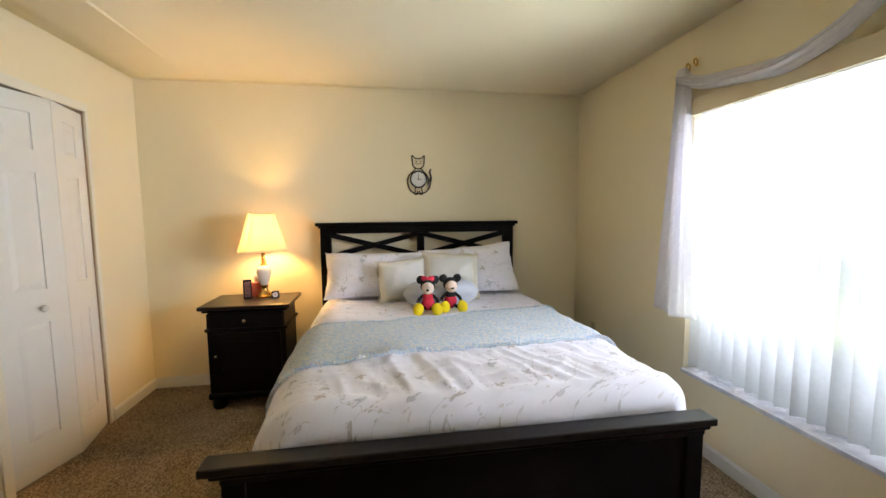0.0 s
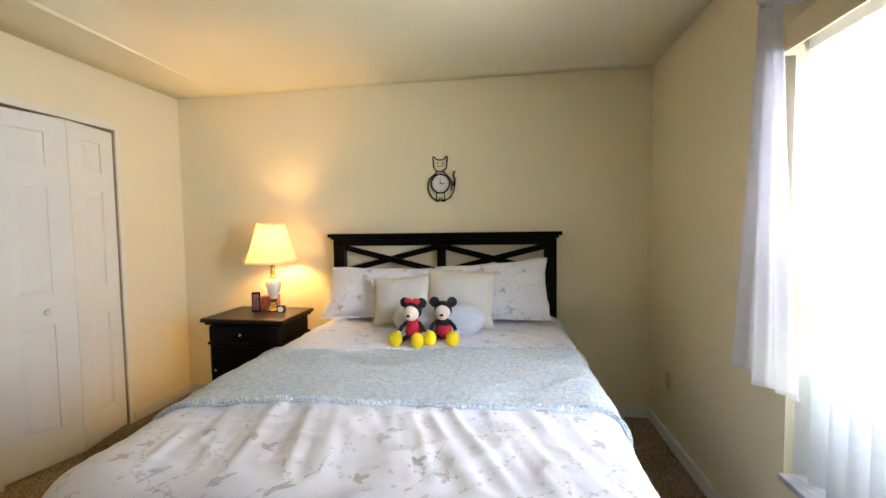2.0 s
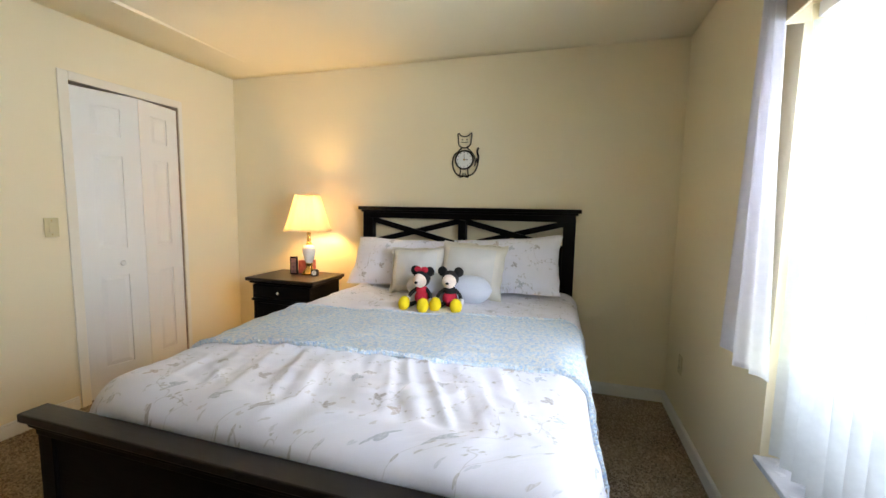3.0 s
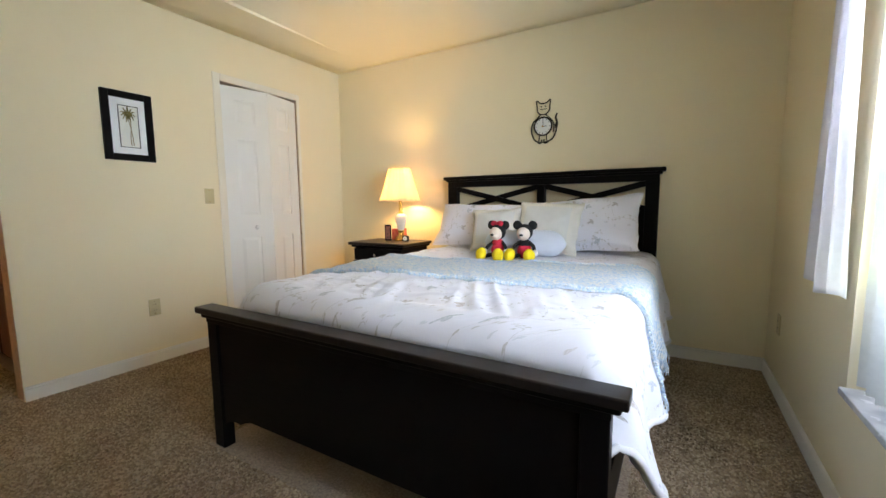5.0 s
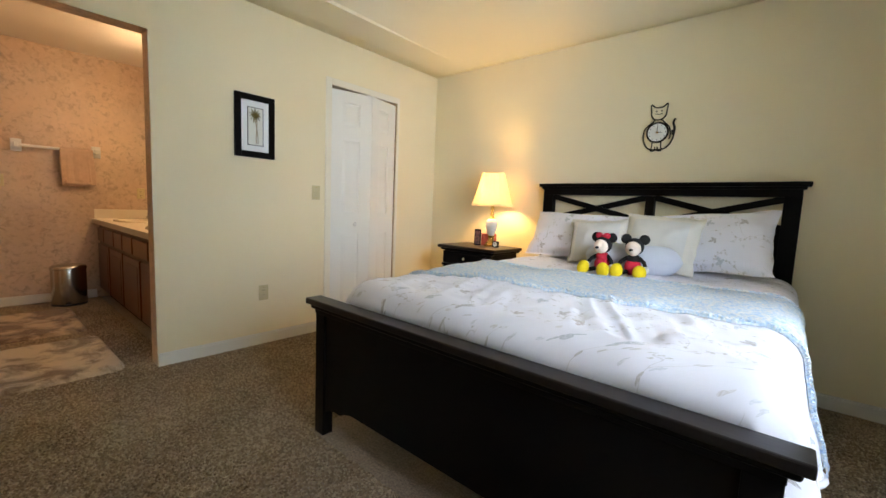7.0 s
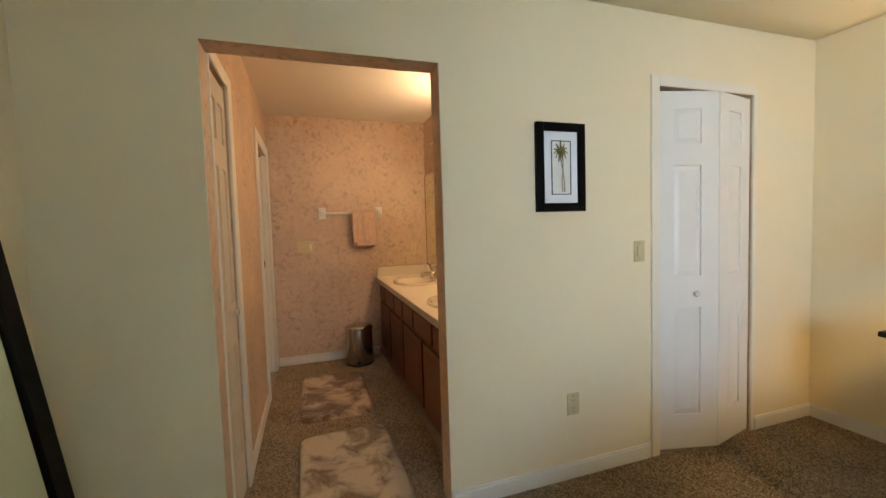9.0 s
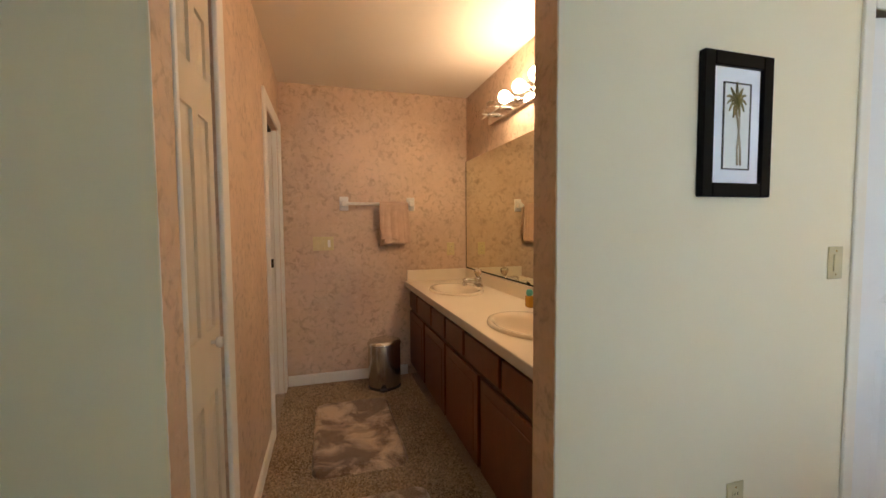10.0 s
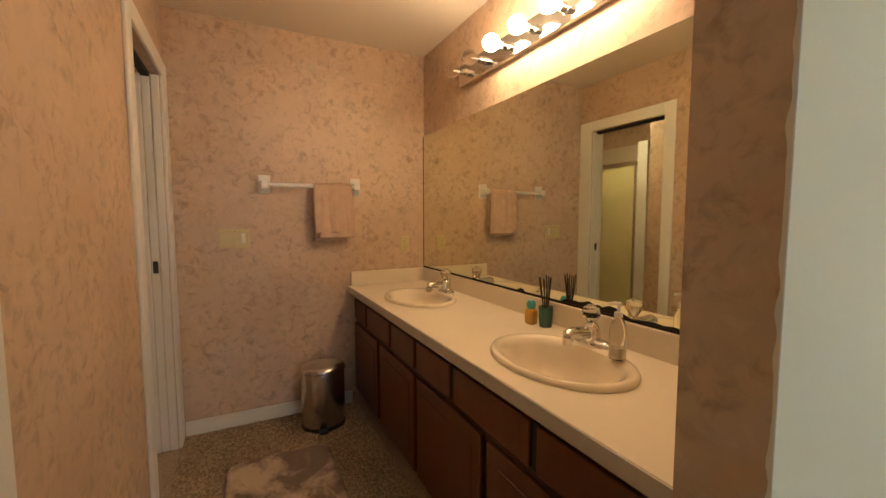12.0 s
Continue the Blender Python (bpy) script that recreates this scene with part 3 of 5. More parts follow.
def skirting(name, runs):
    """Boards along x or y: (x0, x1, y0, y1) with a rounded top."""
    bm = bmesh.new()
    for r in runs:
        bx(bm, *r, 0.0, 0.074, 0.003, 1)
        x0, x1, y0, y1 = r
        if abs(x1 - x0) < abs(y1 - y0):
            bx(bm, x0, x1, y0, y1, 0.076, 0.088, 0.004, 1)
        else:
            bx(bm, x0, x1, y0, y1, 0.076, 0.088, 0.004, 1)
    setting(name, bm, TRIM, "white painted skirting board", "baseboard")


T = 0.013
skirting("baseboard_north", [(XL + T, XR - T, YH - T, YH)])
skirting("baseboard_east", [(XR - T, XR, YB, YH)])
skirting("baseboard_west", [(XL, XL + T, DOOR_Y1 + 0.002, CLOS_Y0 - 0.062), (XL, XL + T, CLOS_Y1 + 0.032, YH), (XL, XL + T, YB, DOOR_Y0 - 0.002)])
skirting("baseboard_south", [(XL + T, XR - T, YB, YB + T)])
skirting("baseboard_bathroom", [(BX, BX + T, BY0 + 0.02, 1.10), (POCKET_X1 + 0.085, CUP_X0 - 0.095, BY0, BY0 + T)])


def ragged_edge(name, y, side, seed):
    """A wavy lip of wall paint lapping over the wallpaper at the corner of the opening."""
    bm = bmesh.new()
    prev = None
    for k in range(181):
        z = 0.09 + (DOOR_Z - 0.092) * k / 180
        w = 0.006 + 0.004 * noise.noise(Vector((z * 9.0, seed, 0))) + 0.004 * noise.noise(Vector((z * 31.0, seed, 3)))
        pair = (bm.verts.new((XL - 0.0005, y + side * 0.001, z)), bm.verts.new((XL - max(0.002, w), y + side * 0.001, z)))
        if prev:
            bm.faces.new((prev[0], pair[0], pair[1], prev[1]))
        prev = pair
    thicken(setting(name, bm, TRIM, "ragged edge of paint along the wallpaper", "trim"), 0.0008)


ragged_edge("trim_opening_north", DOOR_Y1, -1, 1.0)
ragged_edge("trim_opening_south", DOOR_Y0, 1, 5.0)


# ---- closet bifold door ----
def panelled_leaf(parent, w, h, t, columns, rows, material):
    """A hollow-core leaf in its own x-z plane, front towards -y, with sunk and fielded panels."""
    bm = box(0.0, w, 0.009, t, 0, h)
    stile = 0.105 if columns == 1 else 0.055
    inner = (w - stile * (columns + 1)) / columns
    xs = [(stile + k * (inner + stile), stile + k * (inner + stile) + inner) for k in range(columns)]
    zs = sorted(rows)
    at = 0.0
    for x0, x1 in xs:
        bx(bm, at, x0, 0, 0.0092, 0, h)
        at = x1
    bx(bm, at, w, 0, 0.0092, 0, h)
    for x0, x1 in xs:
        at = 0.0
        for z0, z1 in zs:
            bx(bm, x0, x1, 0, 0.0092, at, z0)
            at = z1
        bx(bm, x0, x1, 0, 0.0092, at, h)
    leaf = part("leaf", bm, material, parent)
    for x0, x1 in xs:
        for z0, z1 in zs:
            pb = bmesh.new()
            a = [pb.verts.new((x, 0.0088, z)) for x, z in ((x0 + 0.004, z0 + 0.004), (x1 - 0.004, z0 + 0.004), (x1 - 0.004, z1 - 0.004), (x0 + 0.004, z1 - 0.004))]
            i = 0.03
            b = [pb.verts.new((x, 0.0015, z)) for x, z in ((x0 + i, z0 + i), (x1 - i, z0 + i), (x1 - i, z1 - i), (x0 + i, z1 - i))]
            for k in range(4):
                pb.faces.new((a[k], a[(k + 1) % 4], b[(k + 1) % 4], b[k]))
            pb.faces.new(b)
            pb.faces.new(a)
            part("panel", pb, material, leaf)
    return leaf


def knob(parent, at, axis, material, size=0.018):
    out = [(0.006, 0.0), (0.006, 0.012), (size * 0.8, 0.016), (size, 0.024), (size * 0.85, 0.032), (0.0, 0.035)]
    return part("knob", lathe([(r, h * axis[1]) for r, h in out], 20, at, axis=axis[0]), material, parent, smooth=True)


ROWS3 = [(0.20, 0.82), (1.00, 1.62), (1.74, 1.93)]
bifold = thing("closet_door", "white six panel bifold closet door, slightly folded open", "closet door")
LEAF_W, LEAF_H, LEAF_T = 0.37, 2.025, 0.033
hinge_a, fold, hinge_b = Vector((XL - 0.022, CLOS_Y0 + 0.010, 0.012)), Vector((XL + 0.068, CLOS_Y0 + 0.372, 0.012)), Vector((XL - 0.010, CLOS_Y1 - 0.008, 0.012))
for p, q in ((hinge_a, fold), (fold, hinge_b)):
    d = (q - p).normalized()
    leaf = panelled_leaf(bifold, (q - p).length - 0.003, LEAF_H, LEAF_T, 1, ROWS3, DOOR_WHITE)
    face = Vector((d.y, -d.x, 0))
    leaf.matrix_basis = Matrix(((d.x, -face.x, 0, p.x), (d.y, -face.y, 0, p.y), (0, 0, 1, p.z), (0, 0, 0, 1)))
    if p is hinge_a:
        knob(leaf, (0.225, 0, 0.90), ("y", -1), CERAMIC)


def casing(name, runs, label, material=TRIM):
    bm = bmesh.new()
    for r in runs:
        bx(bm, *r, 0.005, 2)
    setting(name, bm, material, label, "door trim")


cw = 0.052
casing("closet_casing", [(XL, XL + 0.012, CLOS_Y0 - cw, CLOS_Y0 + 0.004, 0, CLOS_Z + cw), (XL, XL + 0.008, CLOS_Y1, CLOS_Y1 + 0.03, 0, CLOS_Z + cw), (XL, XL + 0.012, CLOS_Y0 + 0.006, CLOS_Y1 - 0.002, CLOS_Z - 0.004, CLOS_Z + cw)], "cream painted closet door casing", CASING)
casing("cupboard_casing", [(CUP_X0 - 0.09, CUP_X0 + 0.003, BY0, BY0 + 0.016, 0, CUP_Z + 0.06), (CUP_X1 - 0.003, CUP_X1 + 0.018, BY0, BY0 + 0.012, 0, CUP_Z + 0.06), (CUP_X0 + 0.005, CUP_X1 - 0.005, BY0, BY0 + 0.016, CUP_Z - 0.004, CUP_Z + 0.06)], "white painted cupboard door casing")
casing("pocket_door_casing", [(POCKET_X1 - 0.003, POCKET_X1 + 0.08, BY0, BY0 + 0.016, 0, POCKET_Z + 0.08), (BX + 0.004, POCKET_X0 + 0.003, BY0, BY0 + 0.016, 0, POCKET_Z + 0.08), (POCKET_X0 + 0.005, POCKET_X1 - 0.005, BY0, BY0 + 0.016, POCKET_Z - 0.006, POCKET_Z + 0.08),
                              (POCKET_X0, POCKET_X0 + 0.014, BY0 - 0.040, BY0 - 0.002, 0, POCKET_Z - 0.01), (POCKET_X0, POCKET_X0 + 0.010, BY0 - 0.080, BY0 - 0.042, 0, POCKET_Z - 0.01), (POCKET_X0, POCKET_X0 + 0.014, BY0 - 0.12, BY0 - 0.082, 0, POCKET_Z - 0.01),
                              (POCKET_X1 - 0.012, POCKET_X1, BY0 - 0.12, BY0 - 0.085, 0, POCKET_Z - 0.01), (POCKET_X1 - 0.012, POCKET_X1, BY0 - 0.035, BY0 - 0.002, 0, POCKET_Z - 0.01)], "cream painted pocket door frame")
casing("pocket_door_casing_back", [(POCKET_X1 - 0.003, POCKET_X1 + 0.08, BY0 - 0.136, BY0 - 0.12, 0, POCKET_Z + 0.08), (BX + 0.004, POCKET_X0 + 0.003, BY0 - 0.136, BY0 - 0.12, 0, POCKET_Z + 0.08), (POCKET_X0 + 0.005, POCKET_X1 - 0.005, BY0 - 0.136, BY0 - 0.12, POCKET_Z - 0.006, POCKET_Z + 0.08)], "cream painted pocket door frame")
pocket = thing("pocket_door", "cream pocket door slid back into the wall, with a dark latch strike", "pocket door")
part("slab", box(POCKET_X1 - 0.025, POCKET_X1 - 0.004, BY0 - 0.078, BY0 - 0.042, 0.01, POCKET_Z - 0.03, bev=0.002), DOOR_WHITE, pocket)
part("track", box(POCKET_X0 + 0.012, POCKET_X1 - 0.002, BY0 - 0.078, BY0 - 0.042, POCKET_Z - 0.022, POCKET_Z - 0.002), DARK, pocket, "dark overhead track")
part("strike_plate", box(POCKET_X0 + 0.0102, POCKET_X0 + 0.0135, BY0 - 0.072, BY0 - 0.048, 1.0, 1.065, bev=0.001), RUBBER, pocket, "black latch strike")

cupboard = thing("cupboard_door", "cream six panel cupboard door with a round knob", "cupboard door")
cl = panelled_leaf(cupboard, CUP_X1 - CUP_X0 - 0.018, 2.02, 0.033, 2, [(0.22, 0.78), (0.98, 1.62), (1.74, 1.92)], DOOR_CREAM)
cl.matrix_basis = Matrix(((-1, 0, 0, CUP_X1 - 0.004), (0, -1, 0, BY0 - 0.006), (0, 0, 1, 0.014), (0, 0, 0, 1)))
knob(cl, (0.25, 0, 0.94), ("y", -1), CERAMIC)
part("edge_strip", box(CUP_X0 + 0.001, CUP_X0 + 0.011, BY0 - 0.03, BY0 - 0.008, 0, CUP_Z - 0.02, bev=0.002), STEEL, cupboard, "grey metal edge strip")

# ---- window ----
GX = 2.02
window = tagged(thing("window_1", "wide white framed sash window with an insect screen", "window"), kind="structure")
wf = bmesh.new()
for r in ((GX - 0.03, GX + 0.03, WIN_Y0, WIN_Y0 + 0.045, WIN_Z0, WIN_Z1), (GX - 0.03, GX + 0.03, WIN_Y1 - 0.045, WIN_Y1, WIN_Z0, WIN_Z1), (GX - 0.03, GX + 0.03, WIN_Y0 + 0.045, WIN_Y1 - 0.045, WIN_Z1 - 0.045, WIN_Z1), (GX - 0.03, GX + 0.03, WIN_Y0 + 0.045, WIN_Y1 - 0.045, WIN_Z0, WIN_Z0 + 0.05)):
    bx(wf, *r, 0.004, 1)
part("window_frame", wf, SCREEN_FRAME, window)
mid_y = (WIN_Y0 + WIN_Y1) / 2
part("mullion", box(GX - 0.025, GX + 0.025, mid_y - 0.03, mid_y + 0.03, WIN_Z0 + 0.05, WIN_Z1 - 0.045, bev=0.004), SCREEN_FRAME, window)
for y0, y1 in ((WIN_Y0 + 0.045, mid_y - 0.03), (mid_y + 0.03, WIN_Y1 - 0.045)):
    part("meeting_rail", box(GX - 0.022, GX + 0.018, y0, y1, 1.19, 1.23, bev=0.004), SCREEN_FRAME, window)
    for z0, z1 in ((WIN_Z0 + 0.05, 1.19), (1.23, WIN_Z1 - 0.045)):
        pane = part("pane", box(GX - 0.003, GX + 0.003, y0, y1, z0, z1), GLASS, window)
        pane.visible_shadow = False
    part("insect_screen", box(GX + 0.021, GX + 0.0225, y0, y1, WIN_Z0 + 0.05, 1.19), SCREEN, window, "grey insect screen")
sill = setting("window_sill", box(XR - 0.022, GX - 0.032, WIN_Y0 + 0.002, WIN_Y1 - 0.002, WIN_Z0 - 0.02, WIN_Z0 + 0.004, bev=0.004), MARBLE, "grey white marble window sill", "window sill")

blind = thing("vertical_blind", "white vinyl vertical blind with half open slats", "window blind")
part("valance", box(XR - 0.075, XR - 0.066, WIN_Y0 - 0.03, WIN_Y1 - 0.03, 1.93, 2.02, bev=0.002), VALANCE, blind, "beige valance board")
vr = box(XR - 0.066, XR, WIN_Y1 - 0.039, WIN_Y1 - 0.03, 1.93, 2.02, bev=0.001)
bx(vr, XR - 0.066, XR, WIN_Y0 - 0.03, WIN_Y0 - 0.021, 1.93, 2.02, 0.001)
bx(vr, XR - 0.066, XR, WIN_Y0 - 0.02, WIN_Y1 - 0.04, 2.012, 2.02, 0.001)
part("valance_return", vr, VALANCE, blind, "beige valance end")
part("head_rail", box(XR + 0.03, XR + 0.075, WIN_Y0 + 0.01, WIN_Y1 - 0.01, 1.95, 1.998, bev=0.003), SCREEN_FRAME, blind)
SLAT_W, SLAT_H = 0.089, 1.475
slat_bm = sheet(lambda u, v: (0.007 * (1 - (2 * u - 1) ** 2), (u - 0.5) * SLAT_W, v * SLAT_H), 6, 8)
slat_mesh = bpy.data.meshes.new("slat")
_bm2 = slat_bm.copy()
bmesh.ops.translate(_bm2, verts=_bm2.verts, vec=(0.0014, 0, 0))
bmesh.ops.reverse_faces(_bm2, faces=_bm2.faces)
_tmp = bpy.data.meshes.new("slat_back")
_bm2.to_mesh(_tmp)
slat_bm.from_mesh(_tmp)
slat_bm.to_mesh(slat_mesh)
slat_bm.free()
_bm2.free()
slat_mesh.materials.append(SLAT)
slat_mesh.polygons.foreach_set("use_smooth", [True] * len(slat_mesh.polygons))
rng = random.Random(4)
n_slats = 20
for k in range(n_slats):
    s = new("slat", slat_mesh)
    s.parent = blind
    y = WIN_Y1 - 0.045 - k * (WIN_Y1 - WIN_Y0 - 0.09) / (n_slats - 1)
    turn = 50 + rng.uniform(-5, 5)
    s.matrix_basis = pose(XR + 0.052, y, 0.468 + rng.uniform(0, 0.006), rng.uniform(-0.4, 0.4), 0, turn)


# ---- curtain scarf ----
def tail(u, v):
    """Hanging end: u across, v down."""
    z = 2.17 - 1.37 * v - 0.02 * math.sin(u * 5.0) * v - 0.03 * u * v
    width = 0.09 + 0.23 * v ** 1.1
    y = 2.190 - 0.008 * v + width * (0.5 - u)
    x = XR - 0.075 - 0.022 * math.sin(u * 15.0 + 0.6 + 0.8 * v) * (0.40 + 0.60 * v) - 0.010 * math.sin(u * 31 + 2 * v) - 0.008 * (1 - v)
    return (x, y, z)


SWAG_LINE = curve_points([(2.215, 2.150, 0), (2.05, 2.085, 0), (1.87, 2.052, 0), (1.70, 2.030, 0), (1.58, 2.030, 0), (1.40, 2.080, 0), (1.31, 2.128, 0), (1.20, 2.19, 0), (1.12, 2.24, 0)], 8)


def swag(u, v):
    """Scarf looped along the top of the window: u along, v across the folds."""
    k = u * (len(SWAG_LINE) - 1)
    i0 = min(int(k), len(SWAG_LINE) - 2)
    p = SWAG_LINE[i0].lerp(SWAG_LINE[i0 + 1], k - i0)
    a = (v - 0.5) * 2
    half = 0.030 + 0.014 * math.sin(math.pi * u)
    x = XR - 0.080 - 0.040 * (1 - a * a) - 0.006 * math.sin(v * 21 + 4 * u) * (1 - a * a)
    return (x, p.x, p.y - a * half + 0.004 * math.sin(u * 9 + v * 5))


scarf = thing("curtain_scarf", "white sheer curtain scarf, swagged with one hanging tail", "curtain")
thicken(part("tail", sheet(tail, 60, 60), SHEER, scarf, smooth=80), 0.0015)
thicken(part("swag", sheet(swag, 70, 26), SHEER, scarf, smooth=80), 0.0015)
part("knot", lathe([(0.0, -0.05), (0.03, -0.04), (0.04, 0.0), (0.03, 0.035), (0.0, 0.045)], 18, (XR - 0.085, 2.20, 2.165), (0.8, 1.0)), SHEER, scarf, smooth=True)
for y, z in ((2.25, 2.235), (2.195, 2.245)):
    ring = thing("curtain_ring", "small brass ring on the wall above the curtain", "curtain ring", "brass rings above the curtain")
    part("ring", tube([(XR - 0.012 - 0.006 * math.sin(a), y + 0.012 * math.cos(a), z + 0.017 * math.sin(a)) for a in [2 * math.pi * k / 20 for k in range(20)]], 0.0045, 6, True), BRASS, ring, smooth=True)
    part("mount", box(XR - 0.010, XR, y - 0.006, y + 0.006, z - 0.024, z - 0.012, bev=0.002), BRASS, ring)

# ---- outside ----
ground = setting("ground", box(XR + 0.2, 400, -400, 400, -0.4, -0.2), GRASS, "mown green lawn outside the window", "lawn")


# ---- bed ----
CX = 0.41
bed = thing("bed", "black wooden double bed with a crossed headboard", "bed")
H0, H1 = CX - 0.82, CX + 0.83
for x in (H0, H1 - 0.085):
    part("headboard_post", box(x, x + 0.085, 3.485, 3.55, 0, 1.265, bev=0.004), BLACK_WOOD, bed)
part("headboard_mid_post", box(CX - 0.02, CX + 0.04, 3.49, 3.545, 1.02, 1.235, bev=0.003), BLACK_WOOD, bed)
part("headboard_top_rail", box(H0 + 0.002, H1 - 0.002, 3.483, 3.552, 1.237, 1.285, bev=0.003), BLACK_WOOD, bed)
part("headboard_cap", box(H0 - 0.035, H1 + 0.035, 3.46, 3.558, 1.300, 1.328, bev=0.006), BLACK_WOOD, bed)
part("headboard_moulding", box(H0 - 0.015, H1 + 0.015, 3.472, 3.555, 1.283, 1.302, bev=0.008, seg=3), BLACK_WOOD, bed)
part("headboard_panel", box(H0 + 0.085, H1 - 0.085, 3.50, 3.54, 0.35, 1.03, bev=0.003), BLACK_WOOD, bed)


def brace(x0, z0, x1, z1, y0, y1, w):
    d = Vector((x1 - x0, 0, z1 - z0)).normalized()
    n = Vector((-d.z, 0, d.x)) * w / 2
    bm = bmesh.new()
    ring = [Vector((x0, 0, z0)) + n, Vector((x1, 0, z1)) + n, Vector((x1, 0, z1)) - n, Vector((x0, 0, z0)) - n]
    f = [bm.verts.new((p.x, y0, p.z)) for p in ring]
    g = [bm.verts.new((p.x, y1, p.z)) for p in ring]
    bm.faces.new(f)
    bm.faces.new(g[::-1])
    for k in range(4):
        bm.faces.new((f[k], g[k], g[(k + 1) % 4], f[(k + 1) % 4]))
    return bm


for a, b in ((H0 + 0.08, CX - 0.015), (CX + 0.035, H1 - 0.08)):
    part("crossed_brace", brace(a, 1.225, b, 1.045, 3.498, 3.515, 0.042), BLACK_WOOD, bed)
    part("crossed_brace", brace(a, 1.045, b, 1.225, 3.517, 3.534, 0.042), BLACK_WOOD, bed)

F0, F1 = CX - 0.835, CX + 0.835
for x in (F0, F1 - 0.07):
    part("footboard_post", box(x, x + 0.07, 1.335, 1.388, 0, 0.595, bev=0.004), BLACK_WOOD, bed)


def foot_panel():
    bm = bmesh.new()
    n = 40
    lo, hi = [], []
    for k in range(n + 1):
        x = F0 + 0.07 + (F1 - F0 - 0.14) * k / n
        e = min(k, n - k) / n * (F1 - F0)
        z = 0.115 + 0.055 * smoothstep(0.04, 0.22, e) + (0.018 if 0.03 < e < 0.1 else 0)
        lo.append((x, z))
        hi.append((x, 0.595))
    for k in range(n):
        q = (lo[k], lo[k + 1], hi[k + 1], hi[k])
        f = [bm.verts.new((x, 1.346, z)) for x, z in q]
        g = [bm.verts.new((x, 1.378, z)) for x, z in q]
        bm.faces.new(f)
        bm.faces.new(g[::-1])
        for i in range(4):
            bm.faces.new((f[i], g[i], g[(i + 1) % 4], f[(i + 1) % 4]))
    bmesh.ops.remove_doubles(bm, verts=bm.verts, dist=1e-5)
    return bm


part("footboard_panel", foot_panel(), BLACK_WOOD, bed)
part("footboard_rail", box(F0 - 0.002, F1 + 0.002, 1.332, 1.390, 0.577, 0.597, bev=0.003), BLACK_WOOD, bed)
part("footboard_moulding", box(F0 - 0.034, F1 + 0.024, 1.326, 1.395, 0.595, 0.616, bev=0.009, seg=3), BLACK_WOOD, bed)
part("footboard_cap", box(F0 - 0.060, F1 + 0.040, 1.316, 1.399, 0.614, 0.643, bev=0.005), BLACK_WORN, bed, "worn black cap board")
for x in (F0 + 0.01, F1 - 0.04):
    part("side_rail", box(x, x + 0.03, 1.388, 3.486, 0.20, 0.36, bev=0.003), BLACK_WOOD, bed)

mattress = thing("mattress", "pale mattress and box spring on the bed", "mattress")
part("box_spring", box(CX - 0.74, CX + 0.76, 1.46, 3.46, 0.24, 0.42, bev=0.02), MATTRESS, mattress)
part("mattress_pad", box(CX - 0.74, CX + 0.76, 1.46, 3.46, 0.42, 0.635, bev=0.06, seg=4), MATTRESS, mattress)

# ---- bedding ----
HALF, HALF_R, RAD = 0.63, 0.755, 0.20


def nz(x, y, z=0.0):
    return noise.noise(Vector((x, y, z)))


def bed_top(x, y):
    z = 0.741 - 0.115 * (1 - math.sqrt(max(0.0, 1 - max(0.0, min(1.0, (1.50 - y) / 0.098)) ** 2))) + 0.006 * smoothstep(1.5, 1.7, y)
    z += 0.016 * nz(x * 2.6, y * 2.6) + 0.008 * nz(x * 6 + 5, y * 5)
    fold = smoothstep(1.45, 1.58, y) * smoothstep(2.0, 1.84, y) * smoothstep(-0.35, 0.1, x) * smoothstep(1.25, 0.95, x)
    lean = x + (y - 1.95) * (0.28 + 0.35 * nz(x * 1.7, 2.2)) * 1.0
    ridge = 1 - abs(nz(lean * 9.0, y * 1.1, 3.3)) * 2.6
    z += 0.013 * fold * max(0.0, ridge) ** 1.5
    z += 0.005 * fold * max(0.0, 1 - abs(nz(lean * 21.0, y * 2.3, 6.1)) * 3.2)
    z += 0.006 * max(0.0, 1 - abs(nz(x * 5, y * 8, 9.0)) * 4)
    return z


def bed_surface(s, y, off=0.0):
    side = 1 if s >= 0 else -1
    half = HALF_R if side > 0 else HALF - 0.04 * smoothstep(2.0, 1.45, y)
    a = abs(s)
    if a <= half:
        return Vector((CX + s, y, bed_top(CX + s, y) + off))
    r = (RAD if side < 0 else 0.11) + off
    top = bed_top(CX + side * half, y) + off
    ang = min((a - half) / r, math.pi / 2)
    d = max(0.0, a - half - r * math.pi / 2)
    ripple = 0.024 * math.sin(y * 13 + 1.3 * side) + 0.015 * math.sin(y * 31 + 2 + d * 5) + 0.02 * nz(y * 6, d * 6, side)
    x = half + r * math.sin(ang) + d * (0.10 + (0.09 * smoothstep(1.8, 1.45, y) if side > 0 else 0.0)) + ripple * min(1.0, d / 0.22)
    z = top - r * (1 - math.cos(ang)) - d
    # the corner rolls in behind the footboard
    turn = max(0.0, min(1.0, (1.475 - y) / 0.09)) * math.pi / 2
    roll = (0.115 if side > 0 else 0.06) * (1 - math.cos(turn)) * math.sin(ang)
    z -= 0.03 * math.sin(turn) * min(1.0, d / 0.1)
    return Vector((CX + side * (x - roll), y, z))


def comforter_point(u, v):
    y = 1.402 + (3.38 - 1.402) * v
    reach = 1.265 - 0.27 * smoothstep(1.52, 1.395, y)
    s = -1.16 + (1.16 + reach) * u
    p = bed_surface(s, y)
    p.z += 0.02 * math.sin(y * 4.1) * max(0, abs(s) - 1.0) * 4
    return p


